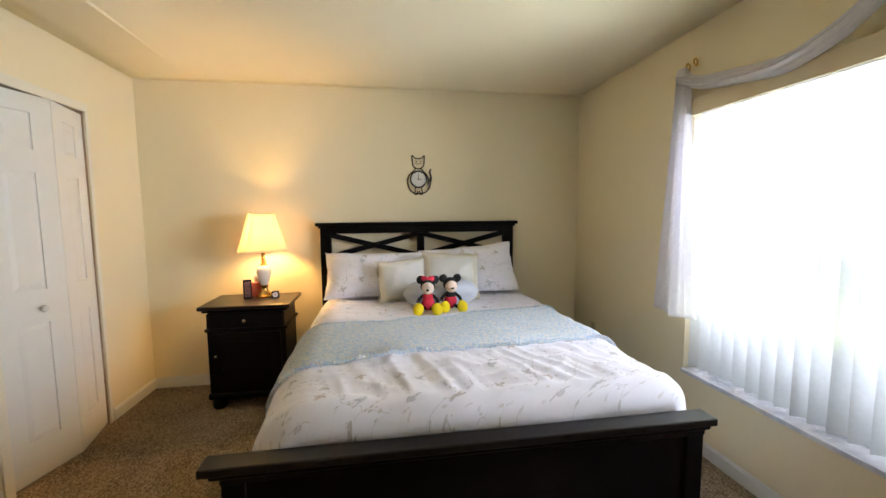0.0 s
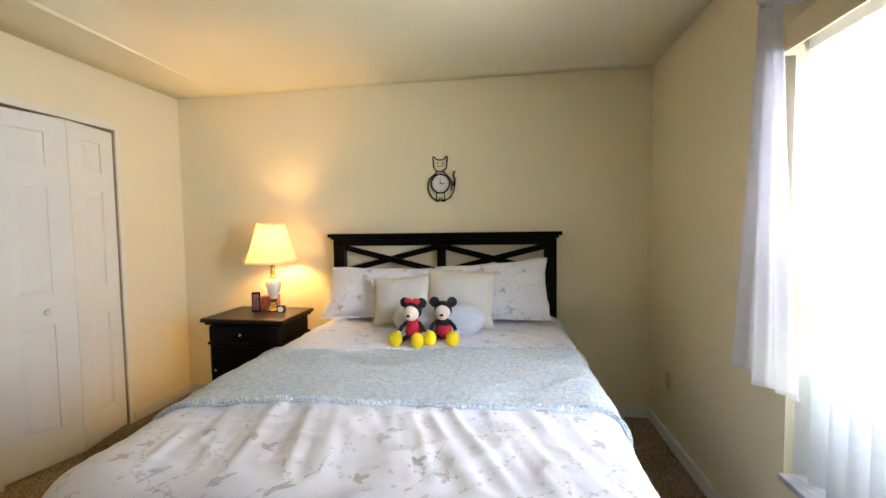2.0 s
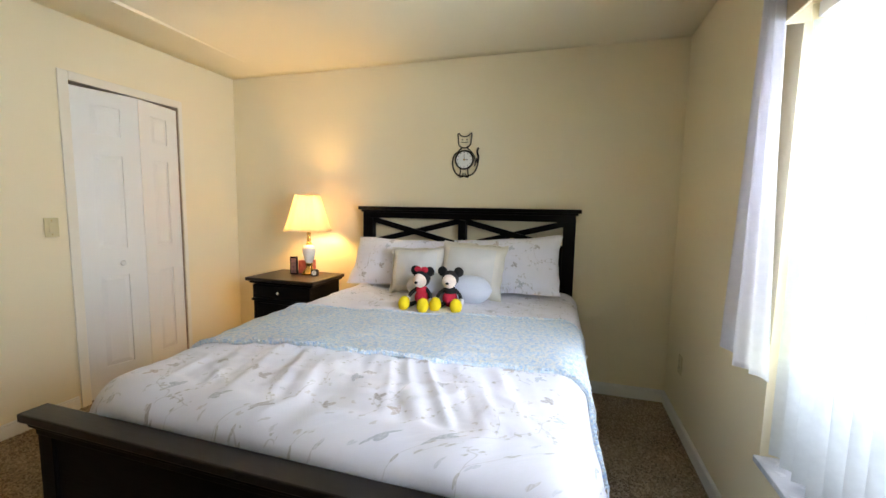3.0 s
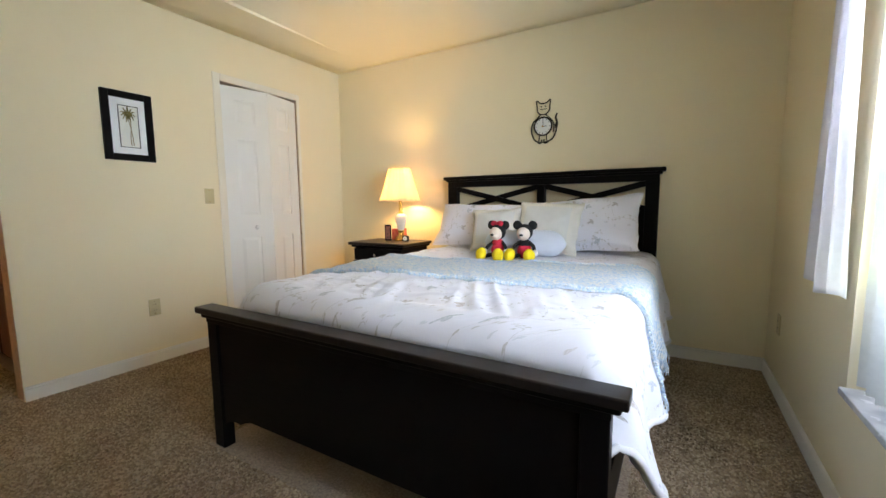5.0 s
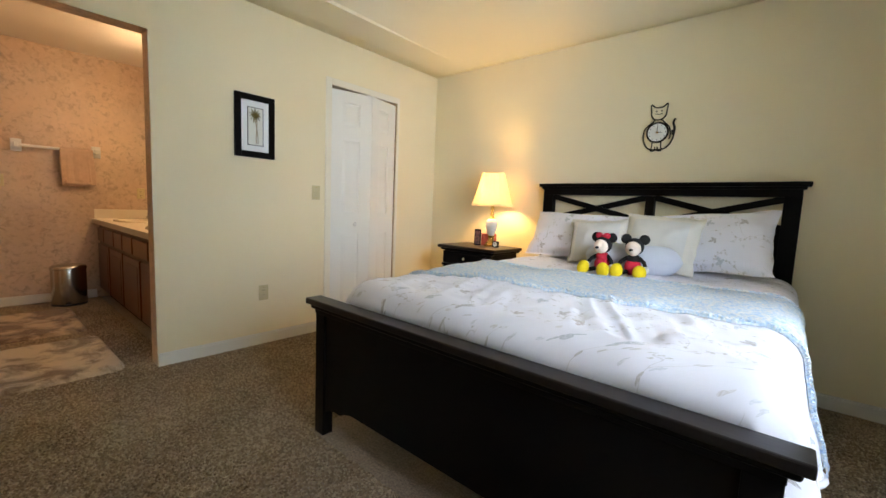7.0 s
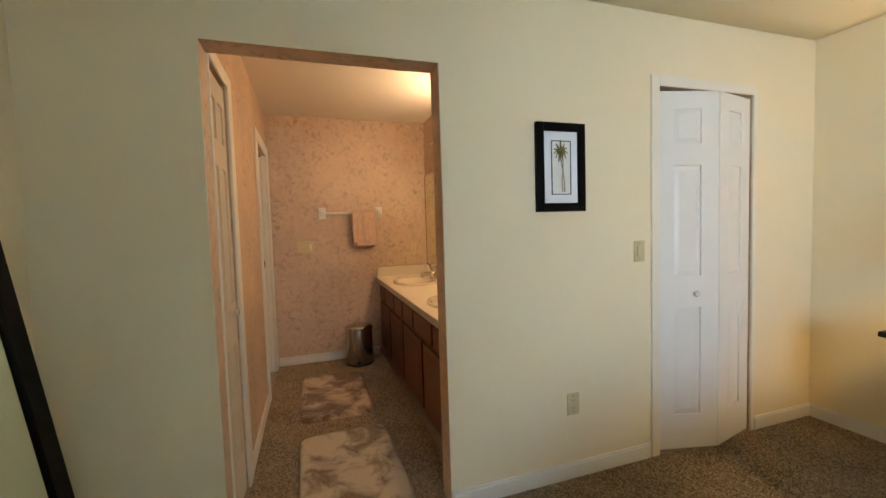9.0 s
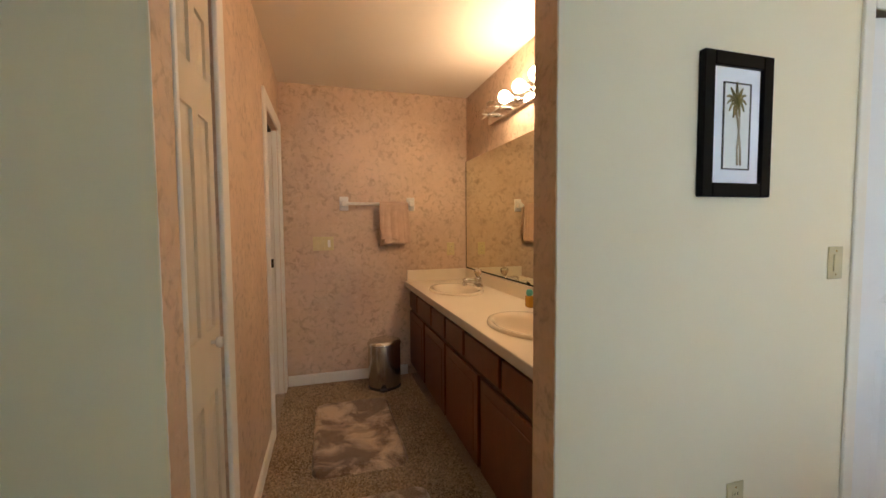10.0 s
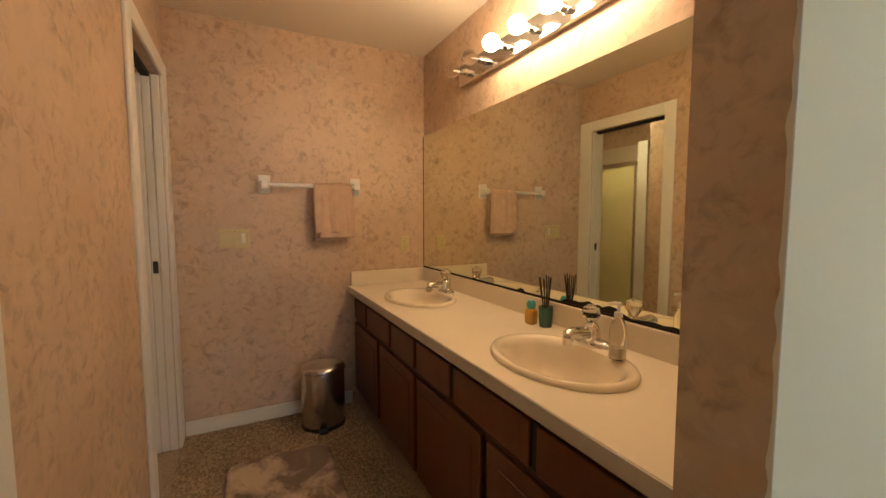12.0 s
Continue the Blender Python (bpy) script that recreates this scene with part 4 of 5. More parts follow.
comforter = thing("comforter", "white floral cotton comforter, wrinkled, hanging over the bed's sides", "comforter")
thicken(part("cover", sheet(comforter_point, 210, 230, lambda u, v: (2.36 * u, 1.978 * v)), FLORAL, comforter, smooth=80), 0.022)
for u in (0.0, 1.0):
    part("hem", tube([comforter_point(u, k / 120) for k in range(121)], 0.011, 8), HEM, comforter, "rounded white hem", smooth=True)


def blanket_point(u, v):
    s = -1.06 + 2.27 * u
    x = CX + max(-HALF, min(HALF_R, s))
    y0, y1 = 1.855 + 0.085 * x + 0.012 * nz(s * 5, 1.0), 2.475 + 0.14 * x + 0.010 * nz(s * 5, 7.0)
    p = bed_surface(s, y0 + (y1 - y0) * v, 0.013)
    p.z += 0.003 * nz(s * 30, v * 22)
    return p


blanket = tagged(thing("throw_blanket", "pale blue and cream knitted throw across the bed", "blanket"))
thicken(part("knit", sheet(blanket_point, 150, 60, lambda u, v: (2.32 * u, 0.64 * v)), KNIT, blanket, smooth=80), 0.010)
for v in (0.0, 1.0):
    loops = []
    for k in range(421):
        q = blanket_point(k / 420, v)
        loops.append(q + Vector((0, 0.004 * math.sin(k * 1.9) + 0.003 * nz(k * 0.7, v), 0.002 + 0.004 * abs(math.sin(k * 1.1)))))
    part("edge_cord", tube(loops, 0.0048, 5), KNIT_EDGE, blanket, "looped blue white edging", smooth=True)
fr = bmesh.new()
rng = random.Random(11)
for k in range(70):
    p = blanket_point(1.0, k / 69)
    q = p + Vector((rng.uniform(-0.01, 0.02), rng.uniform(-0.012, 0.012), -rng.uniform(0.035, 0.075)))
    tube([p, (p + q) / 2 + Vector((0.006, rng.uniform(-0.006, 0.006), 0)), q], 0.0035, 4, False, fr, 0.5)
part("fringe", fr, KNIT_EDGE, blanket, "short pale blue fringe")


def pillow_mesh(w, h, t, flange=0.0, seed=0, n=36, band=0.0):
    """A stuffed pillow in its own x-y plane, its thickness along z."""
    bm = bmesh.new()
    layer = bm.loops.layers.uv.new("UVMap")
    for side in (1, -1):
        vs = []
        for i in range(n + 1):
            row = []
            for j in range(n + 1):
                a, b = 2 * i / n - 1, 2 * j / n - 1
                pinch = 1 - 0.06 * (1 - abs(a) ** 2) * abs(b) ** 3
                pinch2 = 1 - 0.06 * (1 - abs(b) ** 2) * abs(a) ** 3
                body_w, body_h = 1 - 2 * flange / w, 1 - 2 * flange / h
                ea, eb = min(1.0, abs(a) / body_w), min(1.0, abs(b) / body_h)
                z = t / 2 * ((1 - ea ** 2.6) * (1 - eb ** 2.6)) ** 0.55
                z += 0.012 * nz(a * 2.3 + seed, b * 2.3, side) * (1 - ea ** 4) * (1 - eb ** 4)
                sway = 0.010 * nz(a * 3 + seed, b * 3 + 4) * (abs(a) ** 6 + abs(b) ** 6)
                row.append(bm.verts.new((a * w / 2 * pinch2 + sway, b * h / 2 * pinch + sway, side * (z + 0.0015) + 0.02 * nz(a * 2, b * 2, seed) * max(abs(a), abs(b)) ** 4)))
            vs.append(row)
        for i in range(n):
            for j in range(n):
                q = (vs[i][j], vs[i + 1][j], vs[i + 1][j + 1], vs[i][j + 1])
                f = bm.faces.new(q if side > 0 else q[::-1])
                if band and max(abs(2 * (i + 0.5) / n - 1), abs(2 * (j + 0.5) / n - 1)) > band:
                    f.material_index = 1
                for loop in f.loops:
                    loop[layer].uv = (loop.vert.co.x + seed * 0.37 + side, loop.vert.co.y + seed * 0.21)
    bmesh.ops.remove_doubles(bm, verts=bm.verts, dist=0.0045)
    return bm


for x, rz, ry, w, hgt, seed in ((0.055, 4, 1, 0.82, 0.40, 1), (0.775, -5, -5, 0.78, 0.44, 2)):
    p = tagged(finish(pillow_mesh(w, hgt, 0.21, 0.012, seed), "pillow", FLORAL, None, 80), "white floral pillow sham leaning on the headboard", "pillow", "floral pillows")
    p.matrix_basis = pose(x, 3.25, 0.755 + hgt * 0.42, 56, ry, rz)
for x, y, rz, ry, w, seed, lab in ((0.235, 3.05, 5, -3, 0.385, 4, "pale grey satin cushion with a wide cream border"), (0.600, 3.06, -4, 2, 0.44, 5, "pale grey satin cushion with a cream border, leaning on a pillow")):
    c = thing("cushion", lab, "cushion", "grey cushions")
    part("pad", pillow_mesh(w, w * 0.84, 0.14, 0.012, seed, 36, 0.74), [CUSHION, CUSHION_EDGE], c, smooth=80)
    part("zip", box(-w * 0.3, w * 0.3, -w * 0.42 * 0.985, -w * 0.42 * 0.965, -0.004, 0.004, bev=0.001), CUSHION_EDGE, c, "cream zip seam")
    c.matrix_basis = pose(x, y, 0.755 + w * 0.84 * 0.47, 68, ry, rz)


def bolster_mesh(l, r):
    seg, rings = 36, 30
    bm = bmesh.new()
    vs = []
    for i in range(rings + 1):
        t = i / rings
        e = abs(2 * t - 1)
        rad = r * (1 - e ** 7 * 0.92) * (1 + 0.03 * math.sin(t * 9))
        vs.append([bm.verts.new(((t - 0.5) * l, rad * math.cos(a) * (1 + 0.06 * e ** 3 * math.sin(a * 11)), rad * math.sin(a) * (1 + 0.06 * e ** 3 * math.sin(a * 11)))) for a in [2 * math.pi * k / seg for k in range(seg)]])
    for i in range(rings):
        for k in range(seg):
            bm.faces.new((vs[i][k], vs[i][(k + 1) % seg], vs[i + 1][(k + 1) % seg], vs[i + 1][k]))
    bm.faces.new(vs[0])
    bm.faces.new(vs[-1])
    return bm


bolster = tagged(finish(bolster_mesh(0.54, 0.085), "bolster", BOLSTER, None, 70), "pale blue satin neck roll with gathered ends", "bolster pillow")
bolster.matrix_basis = pose(0.50, 2.875, 0.835, 0, 0, 2)


def ball(bm, at, r, scale=(1, 1, 1), index=0, tilt=(0, 0, 0), seg=18):
    m = Matrix.Translation(at) @ Euler([radians(a) for a in tilt]).to_matrix().to_4x4() @ Matrix.Diagonal((*[r * s for s in scale], 1))
    res = bmesh.ops.create_uvsphere(bm, u_segments=seg, v_segments=seg // 2 + 2, radius=1.0, matrix=m)
    for f in {f for v in res["verts"] for f in v.link_faces}:
        f.material_index = index
        f.smooth = True


def plush(label, at, turn, bow):
    """A seated soft toy of plain rounded shapes; one mesh."""
    bm = bmesh.new()
    K, R, Y, S, W = 0, 1, 2, 3, 4
    ball(bm, (0, 0, 0.055), 0.045, (1.0, 0.85, 1.15), R)
    ball(bm, (0, 0, 0.10), 0.036, (1.05, 0.85, 0.9), R if bow else K)
    ball(bm, (0, 0, 0.172), 0.050, (1, 0.95, 1), K)
    ball(bm, (0, -0.026, 0.163), 0.042, (1.0, 0.85, 1.0), S)
    ball(bm, (0, -0.056, 0.152), 0.017, (1.2, 0.9, 0.8), S)
    ball(bm, (0, -0.074, 0.157), 0.009, (1.2, 0.8, 0.8), K)
    for sx in (-1, 1):
        ball(bm, (sx * 0.048, 0.004, 0.214), 0.029, (1, 0.55, 1), K)
        tube([(sx * 0.03, 0, 0.11), (sx * 0.06, -0.012, 0.085), (sx * 0.072, -0.03, 0.06)], 0.011, 8, False, bm)
        ball(bm, (sx * 0.076, -0.036, 0.048), 0.019, (0.9, 1, 1.1), W)
        tube([(sx * 0.025, -0.02, 0.03), (sx * 0.04, -0.06, 0.026), (sx * 0.048, -0.085, 0.022)], 0.013, 8, False, bm)
        ball(bm, (sx * 0.060, -0.105, 0.038), 0.037, (0.95, 0.85, 1.15), Y, (-18, 0, sx * 14))
    if bow:
        for sx in (-1, 1):
            ball(bm, (sx * 0.022, -0.012, 0.225), 0.021, (1.1, 0.5, 0.85), R)
        ball(bm, (0, -0.016, 0.224), 0.009, (1, 1, 1), R)
    ob = tagged(finish(bm, "stuffed_toy", [PLUSH_BLACK, PLUSH_RED, PLUSH_YELLOW, PLUSH_SKIN, PLUSH_WHITE], None, 70), label, "stuffed toy", "soft toys on the bed")
    ob.matrix_basis = pose(*at, 0, 0, turn)
    return ob


plush("soft toy in red with a red bow, seated on the bed", (0.385, 2.72, 0.742), -8, True)
plush("black and red soft toy with yellow feet, seated on the bed", (0.545, 2.76, 0.742), 2, False)

# ---- nightstand ----
ns = thing("nightstand", "black wooden nightstand with a drawer, a door and bun feet", "nightstand")
N0, N1, M0, M1 = -1.185, -0.572, 3.022, 3.465
part("top", box(N0, N1, M0, M1, 0.738, 0.766, bev=0.007), BLACK_WORN, ns, "worn dark wooden top")
part("top_moulding", box(N0 + 0.02, N1 - 0.02, M0 + 0.02, M1, 0.718, 0.739, bev=0.009, seg=3), BLACK_WOOD, ns)
part("body", box(N0 + 0.05, N1 - 0.05, M0 + 0.05, M1 - 0.005, 0.10, 0.72, bev=0.004), BLACK_WOOD, ns)
for sx in (N0 + 0.042, N1 - 0.072):
    part("pilaster", box(sx, sx + 0.03, M0 + 0.04, M0 + 0.07, 0.13, 0.58, bev=0.006), BLACK_WOOD, ns)
dr = part("drawer", box(N0 + 0.046, N1 - 0.046, M0 + 0.026, M0 + 0.052, 0.605, 0.712, bev=0.010, seg=3), BLACK_WOOD, ns)
knob(dr, ((N0 + N1) / 2, M0 + 0.027, 0.66), ("y", -1), CHROME, 0.014)
part("waist_moulding", box(N0 + 0.028, N1 - 0.028, M0 + 0.030, M1 - 0.005, 0.578, 0.600, bev=0.009, seg=3), BLACK_WOOD, ns)
dd = part("door", box(N0 + 0.08, N1 - 0.08, M0 + 0.036, M0 + 0.052, 0.15, 0.565, bev=0.004), BLACK_WOOD, ns)
part("door_panel", box(N0 + 0.14, N1 - 0.14, M0 + 0.031, M0 + 0.037, 0.21, 0.505, bev=0.004), BLACK_WOOD, dd)
knob(dd, (N0 + 0.105, M0 + 0.037, 0.41), ("y", -1), CHROME, 0.012)
part("plinth", box(N0 + 0.03, N1 - 0.03, M0 + 0.03, M1 - 0.005, 0.085, 0.128, bev=0.010, seg=3), BLACK_WOOD, ns)
for x in (N0 + 0.085, N1 - 0.085):
    for y in (M0 + 0.085, M1 - 0.07):
        part("bun_foot", lathe([(0.0, 0.0), (0.03, 0.0), (0.045, 0.02), (0.05, 0.045), (0.042, 0.07), (0.03, 0.088), (0.0, 0.088)], 20, (x, y, 0)), BLACK_WOOD, ns, smooth=True)

# ---- table lamp ----
LX, LY, LZ = -0.815, 3.325, 0.766
lamp = thing("table_lamp", "lit brass and white ceramic table lamp with a cream shade", "table lamp")
part("foot", lathe([(0, 0), (0.062, 0), (0.062, 0.012), (0.05, 0.02), (0.046, 0.032), (0.03, 0.045), (0.024, 0.07), (0.03, 0.085), (0.03, 0.095), (0, 0.097)], 32, (LX, LY, LZ)), BRASS, lamp, "polished brass foot", smooth=True)
part("urn", lathe([(0, 0.095), (0.026, 0.095), (0.034, 0.12), (0.048, 0.165), (0.053, 0.20), (0.048, 0.225), (0.034, 0.242), (0.0, 0.246)], 32, (LX, LY, LZ)), CERAMIC, lamp, "white ceramic urn", smooth=True)
part("neck", lathe([(0, 0.244), (0.022, 0.244), (0.026, 0.255), (0.014, 0.268), (0.02, 0.285), (0.013, 0.30), (0.016, 0.33), (0.016, 0.365), (0, 0.366)], 24, (LX, LY, LZ)), BRASS, lamp, "turned brass neck", smooth=True)
part("bulb", lathe([(0, 0.436), (0.014, 0.438), (0.018, 0.46), (0.03, 0.50), (0.03, 0.525), (0.018, 0.545), (0, 0.55)], 20, (LX, LY, LZ)), LAMP_BULB, lamp, "lit bulb", smooth=True)


def shade_point(u, v):
    """A square bell shade with cut, pleated corners."""
    a = 2 * math.pi * u
    c, s = math.cos(a), math.sin(a)
    sq = 1 / (abs(c) ** 5 + abs(s) ** 5) ** 0.2
    half = 0.172 - 0.082 * (v ** 0.85)
    r = half * min(sq, 1.16) * (1 + 0.010 * math.sin(a * 24))
    t = radians(20)
    x, y = r * c, r * s
    return (LX + x * math.cos(t) - y * math.sin(t), LY - 0.005 + (x * math.sin(t) + y * math.cos(t)) * 0.94, 1.125 + 0.285 * v)


thicken(part("shade", sheet(shade_point, 96, 16), SHADE, lamp, "glowing cream fabric shade", smooth=60), 0.0015)
for v in (0.0, 1.0):
    part("shade_trim", tube([shade_point(k / 96, v) for k in range(96)], 0.004, 6, True), SHADE, lamp, "narrow braid on the shade", smooth=True)
hp = bmesh.new()
tube([(LX, LY, 1.13), (LX + 0.05, LY, 1.16), (LX + 0.055, LY, 1.28), (LX, LY, 1.40)], 0.002, 6, False, hp)
tube([(LX, LY, 1.13), (LX - 0.05, LY, 1.16), (LX - 0.055, LY, 1.28), (LX, LY, 1.40)], 0.002, 6, False, hp)
part("harp", hp, BRASS, lamp)

# ---- small things on the nightstand ----
tb = thing("tissue_box", "red printed tissue box with a tissue pulled up", "tissue box")
part("carton", box(-0.925, -0.825, 3.33, 3.43, 0.766, 0.872, bev=0.003), RED_CARD, tb)


def tissue_point(u, v):
    a = (u - 0.5) * 2
    return (-0.885 + a * (0.045 - 0.028 * v) + 0.012 * math.sin(v * 5), 3.385 + 0.018 * math.sin(a * 4 + v * 3), 0.870 + v * 0.085 * (1 - 0.35 * abs(a)))


thicken(part("tissue", sheet(tissue_point, 20, 14), TISSUE, tb, "white tissue", smooth=80), 0.001)
pf = thing("photo_frame", "small dark photo frame on the nightstand", "photo frame")
part("frame", box(-0.029, 0.029, -0.009, 0.009, 0, 0.145, bev=0.003), BLACK_WOOD, pf)
part("photo", box(-0.021, 0.021, -0.0115, -0.0085, 0.012, 0.132), PHOTO, pf, "dark photo print")
part("easel", box(-0.012, 0.012, 0.009, 0.05, 0, 0.006, bev=0.001), BACKING, pf)
pf.matrix_basis = pose(-0.925, 3.275, 0.766, 0, 0, 22)
ac = thing("alarm_clock", "small black alarm clock with a pale dial", "alarm clock")
part("case", box(-0.027, 0.027, -0.018, 0.018, 0, 0.052, bev=0.006), RUBBER, ac)
part("dial", lathe([(0.0, -0.0195), (0.019, -0.0195), (0.02, -0.017), (0.0, -0.017)], 20, (0, 0, 0.026), axis="y"), PAPER, ac, "pale round dial")
part("hand", box(-0.001, 0.001, -0.021, -0.0198, 0.026, 0.040), INK, ac)
part("hand", box(-0.009, 0.0, -0.021, -0.0198, 0.025, 0.027), INK, ac)
ac.matrix_basis = pose(-0.725, 3.27, 0.766, 0, 0, 12)

# ---- cat wall clock ----
CKX, CKY, CKZ = 0.413, YH - 0.014, 1.690
clock = thing("wall_clock", "black wire wall clock shaped like a cat", "wall clock")


def ck(points):
    return [(CKX + x, CKY, CKZ + z) for x, z in points]


body = [(-0.020, 0.092), (-0.045, 0.065), (-0.082, 0.03), (-0.092, -0.03), (-0.075, -0.085), (-0.045, -0.115), (0.0, -0.122), (0.05, -0.115), (0.085, -0.085), (0.105, -0.03), (0.098, 0.01)]
part("body_wire", tube(curve_points(ck(body), 6), 0.0052, 8), INK, clock, smooth=True)
part("body_wire", tube(curve_points(ck([(0.018, 0.092), (0.045, 0.065), (0.075, 0.03), (0.085, -0.02), (0.08, -0.05)]), 6), 0.0045, 8), INK, clock, smooth=True)
head = [(-0.020, 0.092), (-0.045, 0.115), (-0.050, 0.150), (-0.052, 0.198), (-0.022, 0.176), (0.022, 0.176), (0.052, 0.198), (0.050, 0.150), (0.045, 0.115), (0.018, 0.092)]
part("head_wire", tube(curve_points(ck(head), 5, True), 0.0045, 8, True), INK, clock, smooth=True)
part("tail", tube(curve_points(ck([(0.098, 0.010), (0.102, -0.02), (0.108, 0.02), (0.098, 0.06), (0.108, 0.088)]), 6), 0.009, 8, taper=0.7), INK, clock, smooth=True)
for sx in (-1, 1):
    part("leg_wire", tube(curve_points(ck([(sx * 0.028, -0.06), (sx * 0.03, -0.10), (sx * 0.035, -0.127), (sx * 0.012, -0.127), (sx * 0.008, -0.10)]), 5), 0.004, 8), INK, clock, smooth=True)
    part("eye", lathe([(0, -0.003), (0.005, -0.003), (0.005, 0.003), (0, 0.003)], 12, (CKX + sx * 0.017, CKY, CKZ + 0.150), axis="y"), INK, clock)
part("whiskers", tube(ck([(-0.026, 0.132), (0.0, 0.128), (0.026, 0.132)]), 0.0022, 6), INK, clock)
part("rim", tube([(CKX + 0.068 * math.cos(a), CKY - 0.002, CKZ + 0.068 * math.sin(a)) for a in [2 * math.pi * k / 40 for k in range(40)]], 0.0065, 8, True), INK, clock, "black dial rim", smooth=True)
part("dial", lathe([(0, -0.004), (0.066, -0.004), (0.066, 0.012), (0, 0.012)], 40, (CKX, CKY, CKZ), axis="y"), PAPER, clock, "pale clock dial")
for k in range(12):
    a = math.pi * k / 6
    part("hour_mark", box(CKX + 0.054 * math.sin(a) - 0.002, CKX + 0.054 * math.sin(a) + 0.002, CKY - 0.0062, CKY - 0.0042, CKZ + 0.054 * math.cos(a) - 0.004, CKZ + 0.054 * math.cos(a) + 0.004), INK, clock)
part("hand", box(CKX - 0.0015, CKX + 0.0015, CKY - 0.0085, CKY - 0.0065, CKZ, CKZ + 0.045), INK, clock)
part("hand", box(CKX, CKX + 0.03, CKY - 0.0085, CKY - 0.0065, CKZ - 0.0018, CKZ + 0.0018), INK, clock)
part("hub", lathe([(0, -0.012), (0.006, -0.012), (0.006, -0.004), (0, -0.004)], 14, (CKX, CKY, CKZ), axis="y"), BRASS, clock)

# ---- framed palm picture ----
pic = thing("framed_picture", "black framed print of a palm tree with a white mat", "picture")
P0, P1, Q0, Q1 = 1.507, 1.787, 1.390, 1.825
fx0, fx1 = XL, XL + 0.024
fb = bmesh.new()
for r in ((P0, P0 + 0.042, Q0, Q1), (P1 - 0.042, P1, Q0, Q1), (P0 + 0.042, P1 - 0.042, Q1 - 0.042, Q1), (P0 + 0.042, P1 - 0.042, Q0, Q0 + 0.042)):
    bx(fb, fx0, fx1, *r, 0.003, 1)
part("frame", fb, BLACK_WOOD, pic)
part("mat", box(fx0, fx0 + 0.010, P0 + 0.042, P1 - 0.042, Q0 + 0.042, Q1 - 0.042), PAPER, pic, "white mat board")
IY0, IY1, IZ0, IZ1 = 1.598, 1.702, 1.478, 1.735
part("print", box(fx0 + 0.010, fx0 + 0.0115, IY0, IY1, IZ0, IZ1), PRINT, pic, "pale palm print")
ib = bmesh.new()
for r in ((IY0 - 0.004, IY0, IZ0 - 0.004, IZ1 + 0.004), (IY1, IY1 + 0.004, IZ0 - 0.004, IZ1 + 0.004), (IY0, IY1, IZ1, IZ1 + 0.004), (IY0, IY1, IZ0 - 0.004, IZ0)):
    bx(ib, fx0 + 0.010, fx0 + 0.014, *r)
part("inner_fillet", ib, INK, pic, "thin black fillet")
px = fx0 + 0.0128
for foot_y, top_y in ((1.668, 1.644), (1.656, 1.660)):
    part("palm_trunk", tube([(px, foot_y, 1.488), (px, foot_y - 0.002, 1.54), (px, (foot_y + top_y) / 2 + 0.002, 1.60), (px, top_y, 1.668)], 0.0034, 6, taper=0.7), PALM_TRUNK, pic)
fronds = bmesh.new()
for ang, ln in ((92, 0.06), (65, 0.06), (120, 0.062), (40, 0.055), (148, 0.055), (15, 0.045), (168, 0.045), (-15, 0.035), (195, 0.035), (-60, 0.03), (240, 0.03), (-95, 0.03)):
    a, ln = radians(ang), ln * 1.12
    droop = -0.012 if abs(math.cos(a)) > 0.3 else 0.0
    c = curve_points([(px, 1.648, 1.674), (px, 1.648 + 0.5 * ln * math.cos(a), 1.674 + 0.5 * ln * math.sin(a) + 0.006), (px, 1.648 + 0.78 * ln * math.cos(a), 1.674 + ln * math.sin(a) + droop)], 3)
    tube(c, 0.0074, 4, False, fronds, 0.3)
part("palm_fronds", fronds, PALM_GREEN, pic)
gp = part("glazing", box(fx0 + 0.016, fx0 + 0.017, P0 + 0.042, P1 - 0.042, Q0 + 0.042, Q1 - 0.042), GLASS, pic)
gp.visible_shadow = False


# ---- switches and outlets ----
def plate(name, label, cat, w, h, kind, m, face=None):
    """A wall plate in its own x-z plane, facing -y."""
    ob = thing(name, label, cat, "", m)
    part("cover", box(-w / 2, w / 2, -0.006, 0, -h / 2, h / 2, bev=0.003), face or IVORY, ob)
    for z in (-h * 0.36, h * 0.36):
        part("screw", lathe([(0, -0.0075), (0.003, -0.007), (0.003, -0.006), (0, -0.006)], 10, (0, 0, z), axis="y"), BRASS, ob)
    if kind == "outlet":
        for z in (-0.02, 0.02):
            so = part("socket", lathe([(0, -0.0078), (0.0155, -0.0078), (0.0165, -0.006), (0, -0.006)], 20, (0, 0, z), (1, 0.85), axis="y"), IVORY, ob)
            for x in (-0.006, 0.006):
                part("slot", box(x - 0.0011, x + 0.0011, -0.0084, -0.0079, z - 0.004, z + 0.004), INK, so)
    else:
        n = kind
        for k in range(n):
            x = (k - (n - 1) / 2) * 0.046
            half_w = 0.016 if n == 1 else 0.011
            part("toggle", box(x - half_w, x + half_w, -0.011, -0.006, -0.030, 0.030, bev=0.003), WHITE_PLASTIC if n > 1 and k == n - 1 else IVORY, ob)
    return ob


